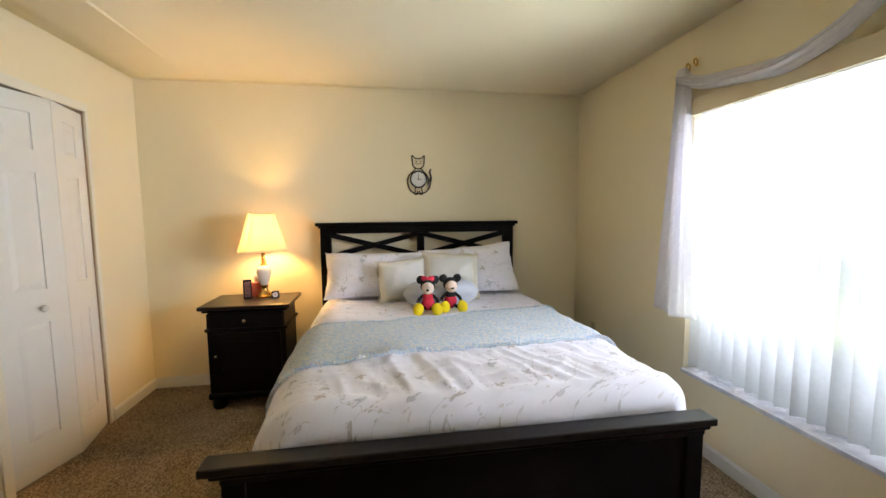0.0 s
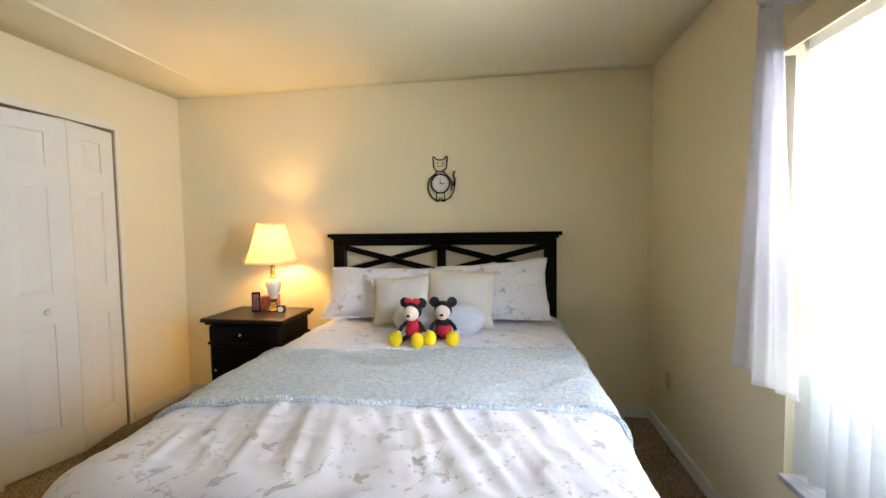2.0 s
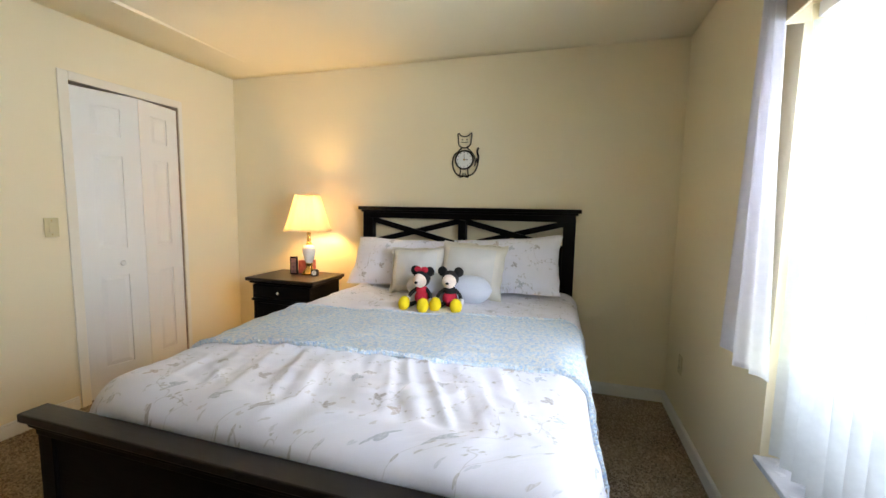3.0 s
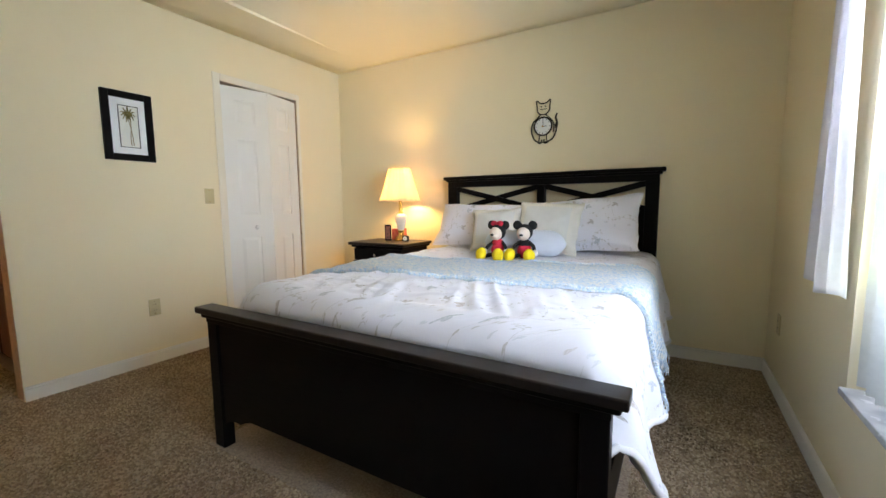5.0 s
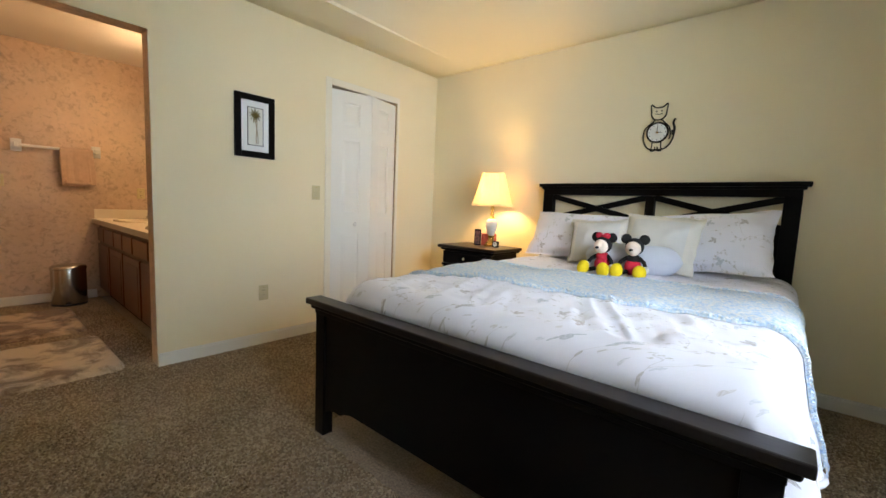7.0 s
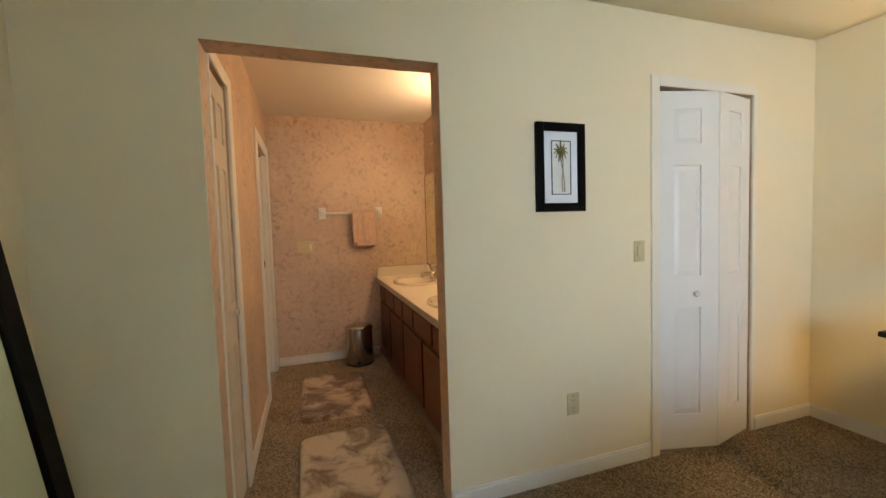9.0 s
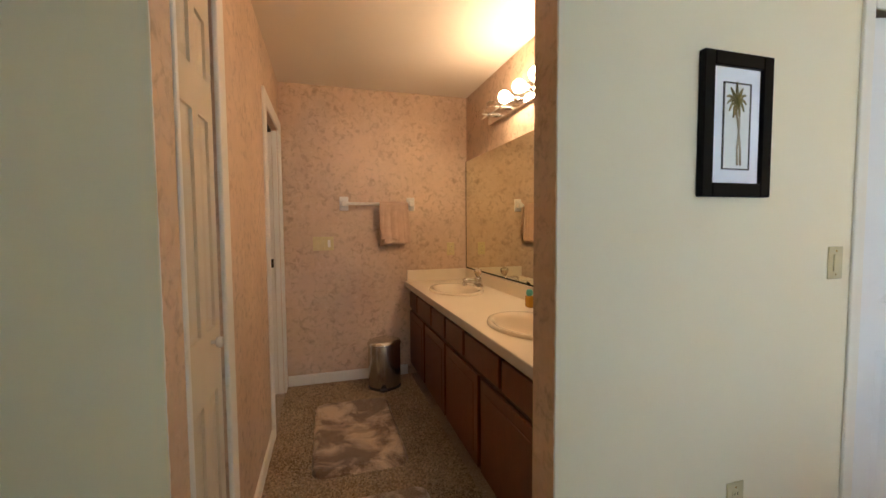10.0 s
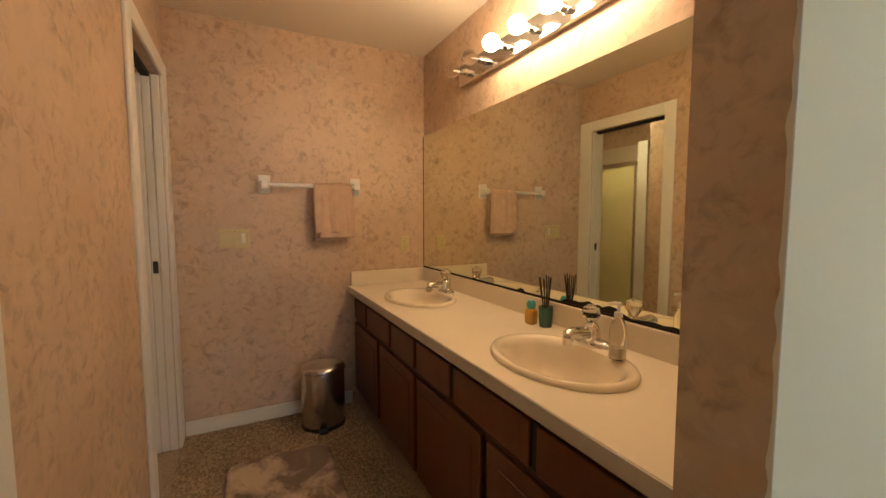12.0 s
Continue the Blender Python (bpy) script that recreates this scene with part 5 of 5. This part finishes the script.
FACE_E, FACE_W, FACE_S = (0, 0, 90), (0, 0, -90), (0, 0, 0)
plate("light_switch", "ivory light switch plate beside the closet", "light switch", 0.072, 0.115, 1, pose(XL, 2.142, 1.168, *FACE_E))
plate("power_outlet", "ivory double power outlet on the bedroom wall", "power outlet", 0.072, 0.115, "outlet", pose(XL, 1.708, 0.395, *FACE_E))
plate("power_outlet", "ivory power outlet below the window wall", "power outlet", 0.072, 0.115, "outlet", pose(XR, 3.236, 0.395, *FACE_W))
plate("power_outlet", "ivory power outlet behind the nightstand", "power outlet", 0.072, 0.115, "outlet", pose(-0.475, YH, 0.40, *FACE_S))
plate("light_switch", "triple light switch with a tan cover plate", "light switch", 0.165, 0.115, 3, pose(BX, 0.405, 1.172, *FACE_E), TAN_PLATE)
plate("power_outlet", "power outlet with a tan cover above the counter", "power outlet", 0.072, 0.115, "outlet", pose(BX, 1.507, 1.105, *FACE_E), TAN_PLATE)

# ---- leaning floor mirror ----
fm = thing("floor_mirror", "tall black framed mirror leaning on the wall", "mirror")
mw, mh, fw = 0.62, 1.62, 0.075
for r in ((0, fw, 0, mh), (mw - fw, mw, 0, mh), (fw, mw - fw, 0, fw), (fw, mw - fw, mh - fw, mh)):
    part("frame_rail", box(r[0], r[1], 0, 0.03, r[2], r[3], bev=0.005), BLACK_WOOD, fm)
part("mirror_glass", box(fw - 0.004, mw - fw + 0.004, 0.010, 0.016, fw - 0.004, mh - fw + 0.004), MIRROR, fm, "silvered glass")
part("back_board", box(0.02, mw - 0.02, 0.031, 0.036, 0.02, mh - 0.02), BACKING, fm)
fm.matrix_basis = Matrix.Translation((-1.495, -0.172, 0.0)) @ Euler((radians(8.6), 0, 0)).to_matrix().to_4x4() @ Matrix.Diagonal((1, -1, 1, 1))

# ---- vanity ----
VX0, VX1, VY, CZ = BX, XLB, 1.124, 0.829
van = thing("vanity_cabinet", "reddish stained oak vanity cabinet with doors and drawers", "vanity cabinet")
# body and frame take the oak with shade coloured in
part("body", box(VX0 + 0.002, VX1 - 0.002, VY + 0.036, BY1 - 0.002, 0.09, CZ - 0.16), OAK_SHADED, van)
part("face_frame", box(VX0 + 0.002, VX1 - 0.002, VY + 0.0182, VY + 0.036, 0.09, CZ - 0.042), OAK_SHADED, van)
part("toe_kick", box(VX0 + 0.002, VX1 - 0.002, VY + 0.08, VY + 0.10, 0, 0.09), DARK, van, "dark recessed toe kick")
for x0, x1 in ((-4.24, -3.965), (-3.935, -3.515), (-3.485, -3.175), (-3.145, -2.82), (-2.79, -2.35), (-2.32, -1.915)):
    d = part("drawer_front", box(x0, x1, VY, VY + 0.018, 0.602, 0.738, bev=0.005), OAK, van)
    # near-black strip laid in the gap beside each drawer, standing for its shade
    part("gap_shade_strip", box(x1 + 0.004, x1 + 0.026, VY + 0.010, VY + 0.0175, 0.602, 0.738), DARK, van)
for x0, x1 in ((-4.24, -3.73), (-3.69, -3.175), (-3.145, -2.60), (-2.56, -1.915)):
    d = part("cabinet_door", box(x0, x1, VY, VY + 0.018, 0.105, 0.572, bev=0.005), OAK, van)
    part("door_panel", box(x0 + 0.055, x1 - 0.055, VY - 0.003, VY + 0.001, 0.16, 0.517, bev=0.0018, seg=1), OAK, d)

HOLES = [(-2.485, 1.35), (-3.62, 1.35)]
SA, SB = 0.268, 0.194


def counter_top():
    """Worktop with two oval holes."""
    bm = bmesh.new()
    n = 48

    def slab_ring(cx, cy, x0, x1, y0, y1):
        inner, outer = [], []
        for k in range(n):
            a = 2 * math.pi * k / n
            c, s = math.cos(a), math.sin(a)
            inner.append((cx + (SA - 0.03) * c, cy + (SB - 0.03) * s))
            t = min((x1 - cx) / c if c > 1e-9 else 1e9, (x0 - cx) / c if c < -1e-9 else 1e9, (y1 - cy) / s if s > 1e-9 else 1e9, (y0 - cy) / s if s < -1e-9 else 1e9)
            outer.append((cx + t * c, cy + t * s))
        for z in (CZ, CZ - 0.04):
            vi = [bm.verts.new((*p, z)) for p in inner]
            vo = [bm.verts.new((*p, z)) for p in outer]
            for k in range(n):
                j = (k + 1) % n
                bm.faces.new((vi[k], vo[k], vo[j], vi[j]))
            for i, corner in enumerate(((x1, y1), (x0, y1), (x0, y0), (x1, y0))):
                best = [k for k in range(n) if (outer[k][0] - corner[0]) * (outer[(k + 1) % n][0] - corner[0]) <= 1e-9 and (outer[k][1] - corner[1]) * (outer[(k + 1) % n][1] - corner[1]) <= 1e-9 and abs(outer[k][0] - corner[0]) + abs(outer[k][1] - corner[1]) < 0.25 and abs(outer[(k + 1) % n][0] - corner[0]) + abs(outer[(k + 1) % n][1] - corner[1]) < 0.25]
                for k in best[:1]:
                    if (Vector(outer[k]) - Vector(corner)).length > 1e-6 and (Vector(outer[(k + 1) % n]) - Vector(corner)).length > 1e-6:
                        bm.faces.new((vo[k], bm.verts.new((*corner, z)), vo[(k + 1) % n]))
    y0, y1 = VY - 0.035, BY1 - 0.002
    slab_ring(*HOLES[0], -2.90, VX1 - 0.002, y0, y1)
    slab_ring(*HOLES[1], VX0 + 0.002, -3.25, y0, y1)
    for z in (CZ, CZ - 0.04):
        bm.faces.new([bm.verts.new((x, y, z)) for x, y in ((-3.25, y0), (-2.90, y0), (-2.90, y1), (-3.25, y1))])
    for x0, x1, ya, yb in ((VX0 + 0.002, VX1 - 0.002, y0, y0), (VX0 + 0.002, VX1 - 0.002, y1, y1), (VX1 - 0.002, VX1 - 0.002, y0, y1), (VX0 + 0.002, VX0 + 0.002, y0, y1)):
        bm.faces.new([bm.verts.new(c) for c in ((x0, ya, CZ), (x1, yb, CZ), (x1, yb, CZ - 0.04), (x0, ya, CZ - 0.04))])
    bmesh.ops.remove_doubles(bm, verts=bm.verts, dist=1e-5)
    return bm


counter = thing("countertop", "bone laminate vanity countertop with a backsplash", "countertop")
part("slab", counter_top(), LAMINATE, counter)
part("front_edge", box(VX0 + 0.002, VX1 - 0.002, VY - 0.041, VY - 0.0352, CZ - 0.045, CZ - 0.001, bev=0.002), LAMINATE_EDGE, counter, "grey laminate front edge")
part("backsplash", box(VX0 + 0.022, VX1 - 0.002, BY1 - 0.022, BY1 - 0.002, CZ, 0.925, bev=0.003), LAMINATE, counter)
part("side_splash", box(VX0 + 0.002, VX0 + 0.022, VY - 0.02, BY1 - 0.002, CZ, 0.925, bev=0.003), LAMINATE, counter)


def basin(cx, cy, label):
    ob = thing("sink", label, "sink", "vanity sinks")
    prof = [(1.0, 0.001), (1.005, 0.008), (0.985, 0.016), (0.95, 0.019), (0.90, 0.017), (0.845, 0.010), (0.80, -0.012), (0.74, -0.05), (0.62, -0.095), (0.42, -0.125), (0.16, -0.138), (0.09, -0.139)]
    bm = bmesh.new()
    seg = 56
    rings = []
    for r, h in prof:
        rings.append([bm.verts.new((cx + SA * r * math.cos(a), cy + (SB * r if r > 0.86 else SB * r - 0.012 * (1 if math.sin(a) > 0 else 0) * math.sin(a)) * math.sin(a), CZ + h)) for a in [2 * math.pi * k / seg for k in range(seg)]])
    for a, b in zip(rings, rings[1:]):
        for k in range(seg):
            bm.faces.new((a[k], a[(k + 1) % seg], b[(k + 1) % seg], b[k]))
    bm.faces.new(rings[-1])
    part("bowl", bm, SINK, ob, smooth=True)
    part("drain", lathe([(0, 0), (0.028, 0), (0.03, 0.003), (0.02, 0.004), (0, 0.002)], 24, (cx, cy, CZ - 0.139)), CHROME, ob, "chrome drain", smooth=True)
    return ob


basin(*HOLES[0], "oval bone drop-in sink in the vanity")
basin(*HOLES[1], "oval bone drop-in sink in the vanity")


def faucet(x, y):
    ob = thing("faucet", "chrome single lever faucet with a clear acrylic knob", "faucet", "chrome faucets", pose(x, y, CZ + 0.010) @ Matrix.Diagonal((1.22, 1.22, 1.22, 1)))
    base = lathe([(0, 0), (0.026, 0), (0.026, 0.012), (0.02, 0.022), (0, 0.024)], 24, (0, 0, 0), (3.0, 1.0))
    part("base_plate", base, CHROME, ob, smooth=True)
    part("body", lathe([(0, 0.018), (0.027, 0.018), (0.026, 0.045), (0.02, 0.06), (0.012, 0.066), (0, 0.066)], 24), CHROME, ob, smooth=True)
    part("spout", tube(curve_points([(0, -0.005, 0.034), (0, -0.04, 0.040), (0, -0.075, 0.044), (0, -0.094, 0.038)], 5), 0.019, 16, taper=0.85), CHROME, ob, smooth=True)
    part("aerator", lathe([(0, -0.014), (0.014, -0.014), (0.015, 0.008), (0, 0.008)], 16, (0, -0.090, 0.026)), CHROME, ob, smooth=True)
    part("knob", lathe([(0, 0.066), (0.012, 0.068), (0.024, 0.085), (0.027, 0.10), (0.022, 0.112), (0, 0.116)], 10), ACRYLIC, ob, "clear faceted acrylic knob", smooth=15)
    part("knob_cap", lathe([(0, 0.116), (0.012, 0.116), (0.012, 0.119), (0, 0.12)], 16), CHROME, ob, smooth=True)
    part("lift_rod", tube([(0, 0.022, 0.02), (0, 0.024, 0.075)], 0.003, 8), CHROME, ob)
    return ob


faucet(-2.53, 1.545)
faucet(-3.67, 1.545)

# ---- things on the counter ----
soap = thing("soap_dispenser", "clear plastic pump bottle, nearly empty of soap", "soap bottle", "", pose(-2.375, 1.495, CZ + 0.016))
part("bottle", lathe([(0, 0), (0.024, 0), (0.026, 0.01), (0.026, 0.09), (0.02, 0.12), (0.011, 0.135), (0, 0.135)], 24), ACRYLIC, soap, smooth=True)
part("soap", lathe([(0, 0.004), (0.022, 0.004), (0.0235, 0.012), (0.0235, 0.04), (0, 0.04)], 24), SINK, soap, "pale soap", smooth=True)
part("pump", lathe([(0, 0.135), (0.013, 0.135), (0.013, 0.15), (0.005, 0.153), (0.005, 0.175), (0, 0.175)], 18), WHITE_PLASTIC, soap, smooth=True)
part("nozzle", tube([(0.008, 0, 0.178), (-0.01, 0, 0.178), (-0.032, -0.004, 0.172)], 0.0055, 8), WHITE_PLASTIC, soap)
oil = thing("amber_bottle", "small amber liquid bottle with a teal cap", "bottle", "", pose(-2.88, 1.56, CZ))
part("bottle", box(-0.026, 0.026, -0.02, 0.02, 0, 0.07, bev=0.012, seg=4), AMBER, oil, smooth=True)
part("cap", lathe([(0, 0.068), (0.014, 0.068), (0.02, 0.078), (0.021, 0.092), (0.014, 0.106), (0, 0.108)], 18), TEAL_CAP, oil, "teal round cap", smooth=True)
dif = thing("reed_diffuser", "dark green glass reed diffuser with dark reeds", "reed diffuser", "", pose(-2.82, 1.59, CZ))
part("vase", lathe([(0, 0), (0.026, 0), (0.028, 0.01), (0.031, 0.075), (0.03, 0.088), (0.02, 0.09), (0, 0.09)], 24), GREEN_GLAZE, dif, smooth=True)
rng = random.Random(3)
for k in range(9):
    a = 2 * math.pi * k / 9
    r = rng.uniform(0.018, 0.042)
    part("reed", tube([(0.008 * math.cos(a), 0.006 * math.sin(a), 0.05), (r * math.cos(a), 0.5 * r * math.sin(a), 0.21 + rng.uniform(-0.012, 0.015))], 0.0024, 6), REED, dif)

# ---- wall mirror and vanity light ----
vm = thing("vanity_mirror", "wide frameless wall mirror with tarnished lower edge", "mirror")
MY = BY1 - 0.002
part("mirror_glass", box(BX + 0.006, VX1 - 0.004, MY - 0.006, MY, 0.938, 1.890), MIRROR, vm)
part("edge_channel", box(BX + 0.006, VX1 - 0.004, MY - 0.010, MY, 0.9265, 0.9365, bev=0.001), INK, vm, "dark bottom channel")
part("edge_channel", box(BX + 0.002, BX + 0.0055, MY - 0.008, MY, 0.927, 1.890), INK, vm, "dark side edge")


def tarnish(x0, x1, hmax, seed):
    bm = bmesh.new()
    n = 60
    y = MY - 0.0066
    prev = None
    for k in range(n + 1):
        t = k / n
        x = x0 + (x1 - x0) * t
        h = hmax * (math.sin(math.pi * t) ** 0.6) * (0.45 + 0.55 * abs(math.sin(t * 9 + seed))) * (0.8 + 0.4 * nz(t * 8, seed))
        pair = (bm.verts.new((x, y, 0.9372)), bm.verts.new((x, y, 0.9378 + max(0.0, h))))
        if prev:
            bm.faces.new((prev[0], pair[0], pair[1], prev[1]))
        prev = pair
    return bm


thicken(part("tarnish", tarnish(-2.80, -2.46, 0.034, 0.5), INK, vm, "black tarnish patch"), 0.0005)
thicken(part("tarnish", tarnish(-3.10, -3.05, 0.018, 1.1), INK, vm, "black tarnish spot"), 0.0005)
thicken(part("tarnish", tarnish(-2.44, -2.20, 0.008, 2.3), INK, vm, "black tarnish patch"), 0.0005)

vl = thing("vanity_light", "chrome light strip with globe bulbs, two unlit", "vanity light")
SX0, SX1, SZ0, SZ1 = -3.66, -2.48, 2.068, 2.185
part("backplate", box(SX0, SX1, BY1 - 0.035, BY1, SZ0, SZ1, bev=0.004), CHROME, vl, "polished chrome backplate")
for k in range(6):
    x, z = -3.575 + 0.2 * k, (SZ0 + SZ1) / 2
    part("socket", lathe([(0, 0.0), (0.024, 0.0), (0.024, -0.004), (0.018, -0.008), (0.018, -0.04), (0, -0.04)], 24, (x, BY1 - 0.035, z), axis="y"), CHROME, vl, smooth=True)
    prof = [(0.0, -0.040), (0.013, -0.040), (0.015, -0.052), (0.03, -0.066), (0.040, -0.088), (0.038, -0.108), (0.024, -0.126), (0.0, -0.132)]
    bulb = part("bulb", lathe(prof, 28, (x, BY1 - 0.035, z), axis="y"), BULB_GLASS if k < 2 else BULB_LIT, vl, "clear unlit globe bulb" if k < 2 else "lit globe bulb", smooth=True)
    if k < 2:
        bulb.visible_shadow = False
        part("filament_stem", tube([(x, BY1 - 0.075, z), (x, BY1 - 0.12, z)], 0.004, 8), PAPER, vl, "white filament stem")

# ---- towel rail ----
rail = thing("towel_rail", "white ceramic towel rail on the wall", "towel rail")
TZ = 1.50
for y in (0.577, 1.141):
    part("bracket_plate", box(BX, BX + 0.014, y - 0.036, y + 0.036, TZ - 0.055, TZ + 0.06, bev=0.008), WHITE_PLASTIC, rail)
    part("bracket_arm", box(BX + 0.010, BX + 0.075, y - 0.021, y + 0.021, TZ - 0.022, TZ + 0.026, bev=0.008), WHITE_PLASTIC, rail)
part("bar", tube([(BX + 0.058, 0.585, TZ), (BX + 0.058, 1.135, TZ)], 0.0125, 16), WHITE_PLASTIC, rail, smooth=True)


def towel_point(y0, y1, front, back):
    def f(u, v):
        y = y0 + (y1 - y0) * u + 0.008 * math.sin(v * 6 + u * 2)
        total = front + back + 0.05
        s = v * total
        w = 0.004 * math.sin(u * 13) * (1 if v > 0.6 or v < 0.4 else 0.2)
        if s < back:
            return (BX + 0.040 - 0.004 + w, y, TZ - back + s)
        if s < back + 0.05:
            a = math.pi * (s - back) / 0.05
            return (BX + 0.058 - 0.019 * math.cos(a), y, TZ + 0.019 * math.sin(a))
        return (BX + 0.080 + w + 0.012 * smoothstep(0, 0.3, s - back - 0.05), y, TZ - (s - back - 0.05))
    return f


towel = thing("hand_towel", "folded rose beige hand towel over the rail", "towel")
thicken(part("layer", sheet(towel_point(0.895, 1.115, 0.335, 0.27), 24, 60), TOWEL, towel, smooth=80), 0.007)
thicken(part("layer", sheet(towel_point(0.865, 1.075, 0.30, 0.35), 24, 60), TOWEL, towel, smooth=80), 0.003)

# ---- pedal bin ----
pb_x, pb_y = -4.03, 0.865
pbin = thing("pedal_bin", "brushed steel pedal bin beside the vanity", "pedal bin")
part("body", lathe([(0, 0.02), (0.122, 0.02), (0.125, 0.03), (0.125, 0.345), (0.123, 0.352), (0, 0.352)], 40, (pb_x, pb_y, 0), (0.95, 1.05)), STEEL, pbin, smooth=True)
part("lid", lathe([(0, 0.354), (0.129, 0.354), (0.131, 0.362), (0.122, 0.382), (0.08, 0.396), (0, 0.402)], 40, (pb_x, pb_y, 0), (0.95, 1.05)), STEEL, pbin, "domed steel lid", smooth=True)
part("base", lathe([(0, 0), (0.125, 0), (0.127, 0.01), (0.125, 0.022), (0, 0.022)], 40, (pb_x, pb_y, 0), (0.95, 1.05)), RUBBER, pbin, "black plastic base", smooth=True)
part("pedal", box(pb_x + 0.10, pb_x + 0.165, pb_y - 0.052, pb_y - 0.002, 0.012, 0.026, bev=0.006), RUBBER, pbin, "black pedal")


# ---- bath rugs ----
def rug(name, label, x0, x1, y0, y1, material, turn):
    w, d, r = x1 - x0, y1 - y0, 0.075
    n = 40

    def f(u, v):
        a, b = (2 * u - 1), (2 * v - 1)
        x, y = a * w / 2, b * d / 2
        ix, iy = w / 2 - r, d / 2 - r
        if abs(x) > ix and abs(y) > iy:
            dx, dy = abs(x) - ix, abs(y) - iy
            m = max(dx, dy)
            l = math.hypot(dx, dy)
            if l > 1e-9:
                x, y = math.copysign(ix + dx * m / l, x), math.copysign(iy + dy * m / l, y)
        e = max(abs(a), abs(b))
        z = 0.024 * (1 - smoothstep(0.93, 1.0, e)) + 0.004 * nz(x * 14, y * 14) + 0.003 * nz(x * 40, y * 40)
        return (x, y, max(0.003, z + 0.002))
    ob = tagged(finish(sheet(f, n * 2, n), name, material, None, 80), label, "bath rug", "bath rugs")
    ob.matrix_basis = pose((x0 + x1) / 2, (y0 + y1) / 2, 0.001, 0, 0, turn)
    thicken(ob, 0.003)


rug("bath_rug", "brown and beige plush bath rug on the carpet", -3.79, -2.89, 0.325, 0.845, RUG_FAR, 0.0)
rug("bath_rug", "beige plush bath rug by the bathroom opening", -2.69, -1.83, 0.335, 0.885, RUG_NEAR, 1.0)

# ---- shower seen past the pocket door ----
sh = thing("shower_enclosure", "obscure glass shower door in a chrome frame", "shower")
part("glass_door", box(-5.20, -4.445, -0.906, -0.90, 0.12, 1.86), OBSCURE, sh, "yellowish obscure glass")
part("top_rail", box(-5.25, -4.405, -0.925, -0.885, 1.86, 1.90, bev=0.005), CHROME, sh)
part("side_rail", box(-4.445, -4.415, -0.925, -0.885, 0.10, 1.86, bev=0.004), CHROME, sh)
part("curb", box(-5.50, -4.29, -0.96, -0.86, 0, 0.10, bev=0.01), CERAMIC, sh, "white curb")
part("side_panel", box(-4.404, -4.287, -1.0, -0.88, 0.10, 2.09, bev=0.006), CERAMIC, sh, "white side panel")
part("liner", box(-5.50, -4.29, -1.58, -1.55, 0, 2.2), SINK, sh, "pale shower wall")
setting("wall_shower_room_stub", box(-4.286, -2.72, -1.0, -0.9, 0, BZ), WALLPAPER, "wallpapered wall beside the shower", "wall")

dome = thing("ceiling_light", "lit round ceiling light in the shower room", "ceiling light", "", pose(-4.55, -0.45, BZ))
part("base", lathe([(0, 0), (0.12, 0), (0.12, -0.02), (0, -0.02)], 28), TRIM, dome, smooth=True)
part("shade", lathe([(0, -0.02), (0.11, -0.02), (0.105, -0.05), (0.07, -0.075), (0, -0.085)], 28), DOME_LIT, dome, "glowing glass dome", smooth=True)

# ---- carpet pile ----
def pile(name, boxes, step, seed):
    """Short twisted yarn ends over stretches of the floor."""
    r = np.random.RandomState(seed)
    spots = []
    for x0, x1, y0, y1 in boxes:
        gx, gy = np.meshgrid(np.arange(x0, x1, step), np.arange(y0, y1, step))
        spots.append(np.stack([gx.ravel(), gy.ravel()], 1))
    p = np.concatenate(spots) + r.uniform(-0.5, 0.5, (sum(map(len, spots)), 2)) * step
    n = len(p)
    a = r.uniform(0, 2 * np.pi, n)
    wide, tall = r.uniform(0.006, 0.0105, n), r.uniform(0.003, 0.009, n)
    verts = np.zeros((n, 4, 3))
    for k in range(3):
        b = a + 2 * np.pi * k / 3
        verts[:, k, 0], verts[:, k, 1] = p[:, 0] + wide * np.cos(b), p[:, 1] + wide * np.sin(b)
    verts[:, 3, 0], verts[:, 3, 1], verts[:, 3, 2] = p[:, 0] + r.uniform(-0.004, 0.004, n), p[:, 1] + r.uniform(-0.004, 0.004, n), tall
    i = np.arange(n)[:, None] * 4
    faces = np.concatenate([i + np.array([0, 1, 3]), i + np.array([1, 2, 3]), i + np.array([2, 0, 3])])
    me = bpy.data.meshes.new(name)
    me.from_pydata(verts.reshape(-1, 3).tolist(), [], faces.tolist())
    me.materials.append(YARN)
    return tagged(new(name, me), "beige and brown twisted yarn ends of the carpet", "carpet pile", "", "stuff")


pile("carpet_pile", [(XL + 0.015, XR - 0.015, YB + 0.1, 1.32), (XL + 0.015, -0.45, 1.32, 3.54), (1.25, XR - 0.015, 1.32, 3.54)], 0.0085, 5)
pile("carpet_pile", [(BX + 0.02, XL + 0.01, 0.10, 1.13)], 0.010, 6)
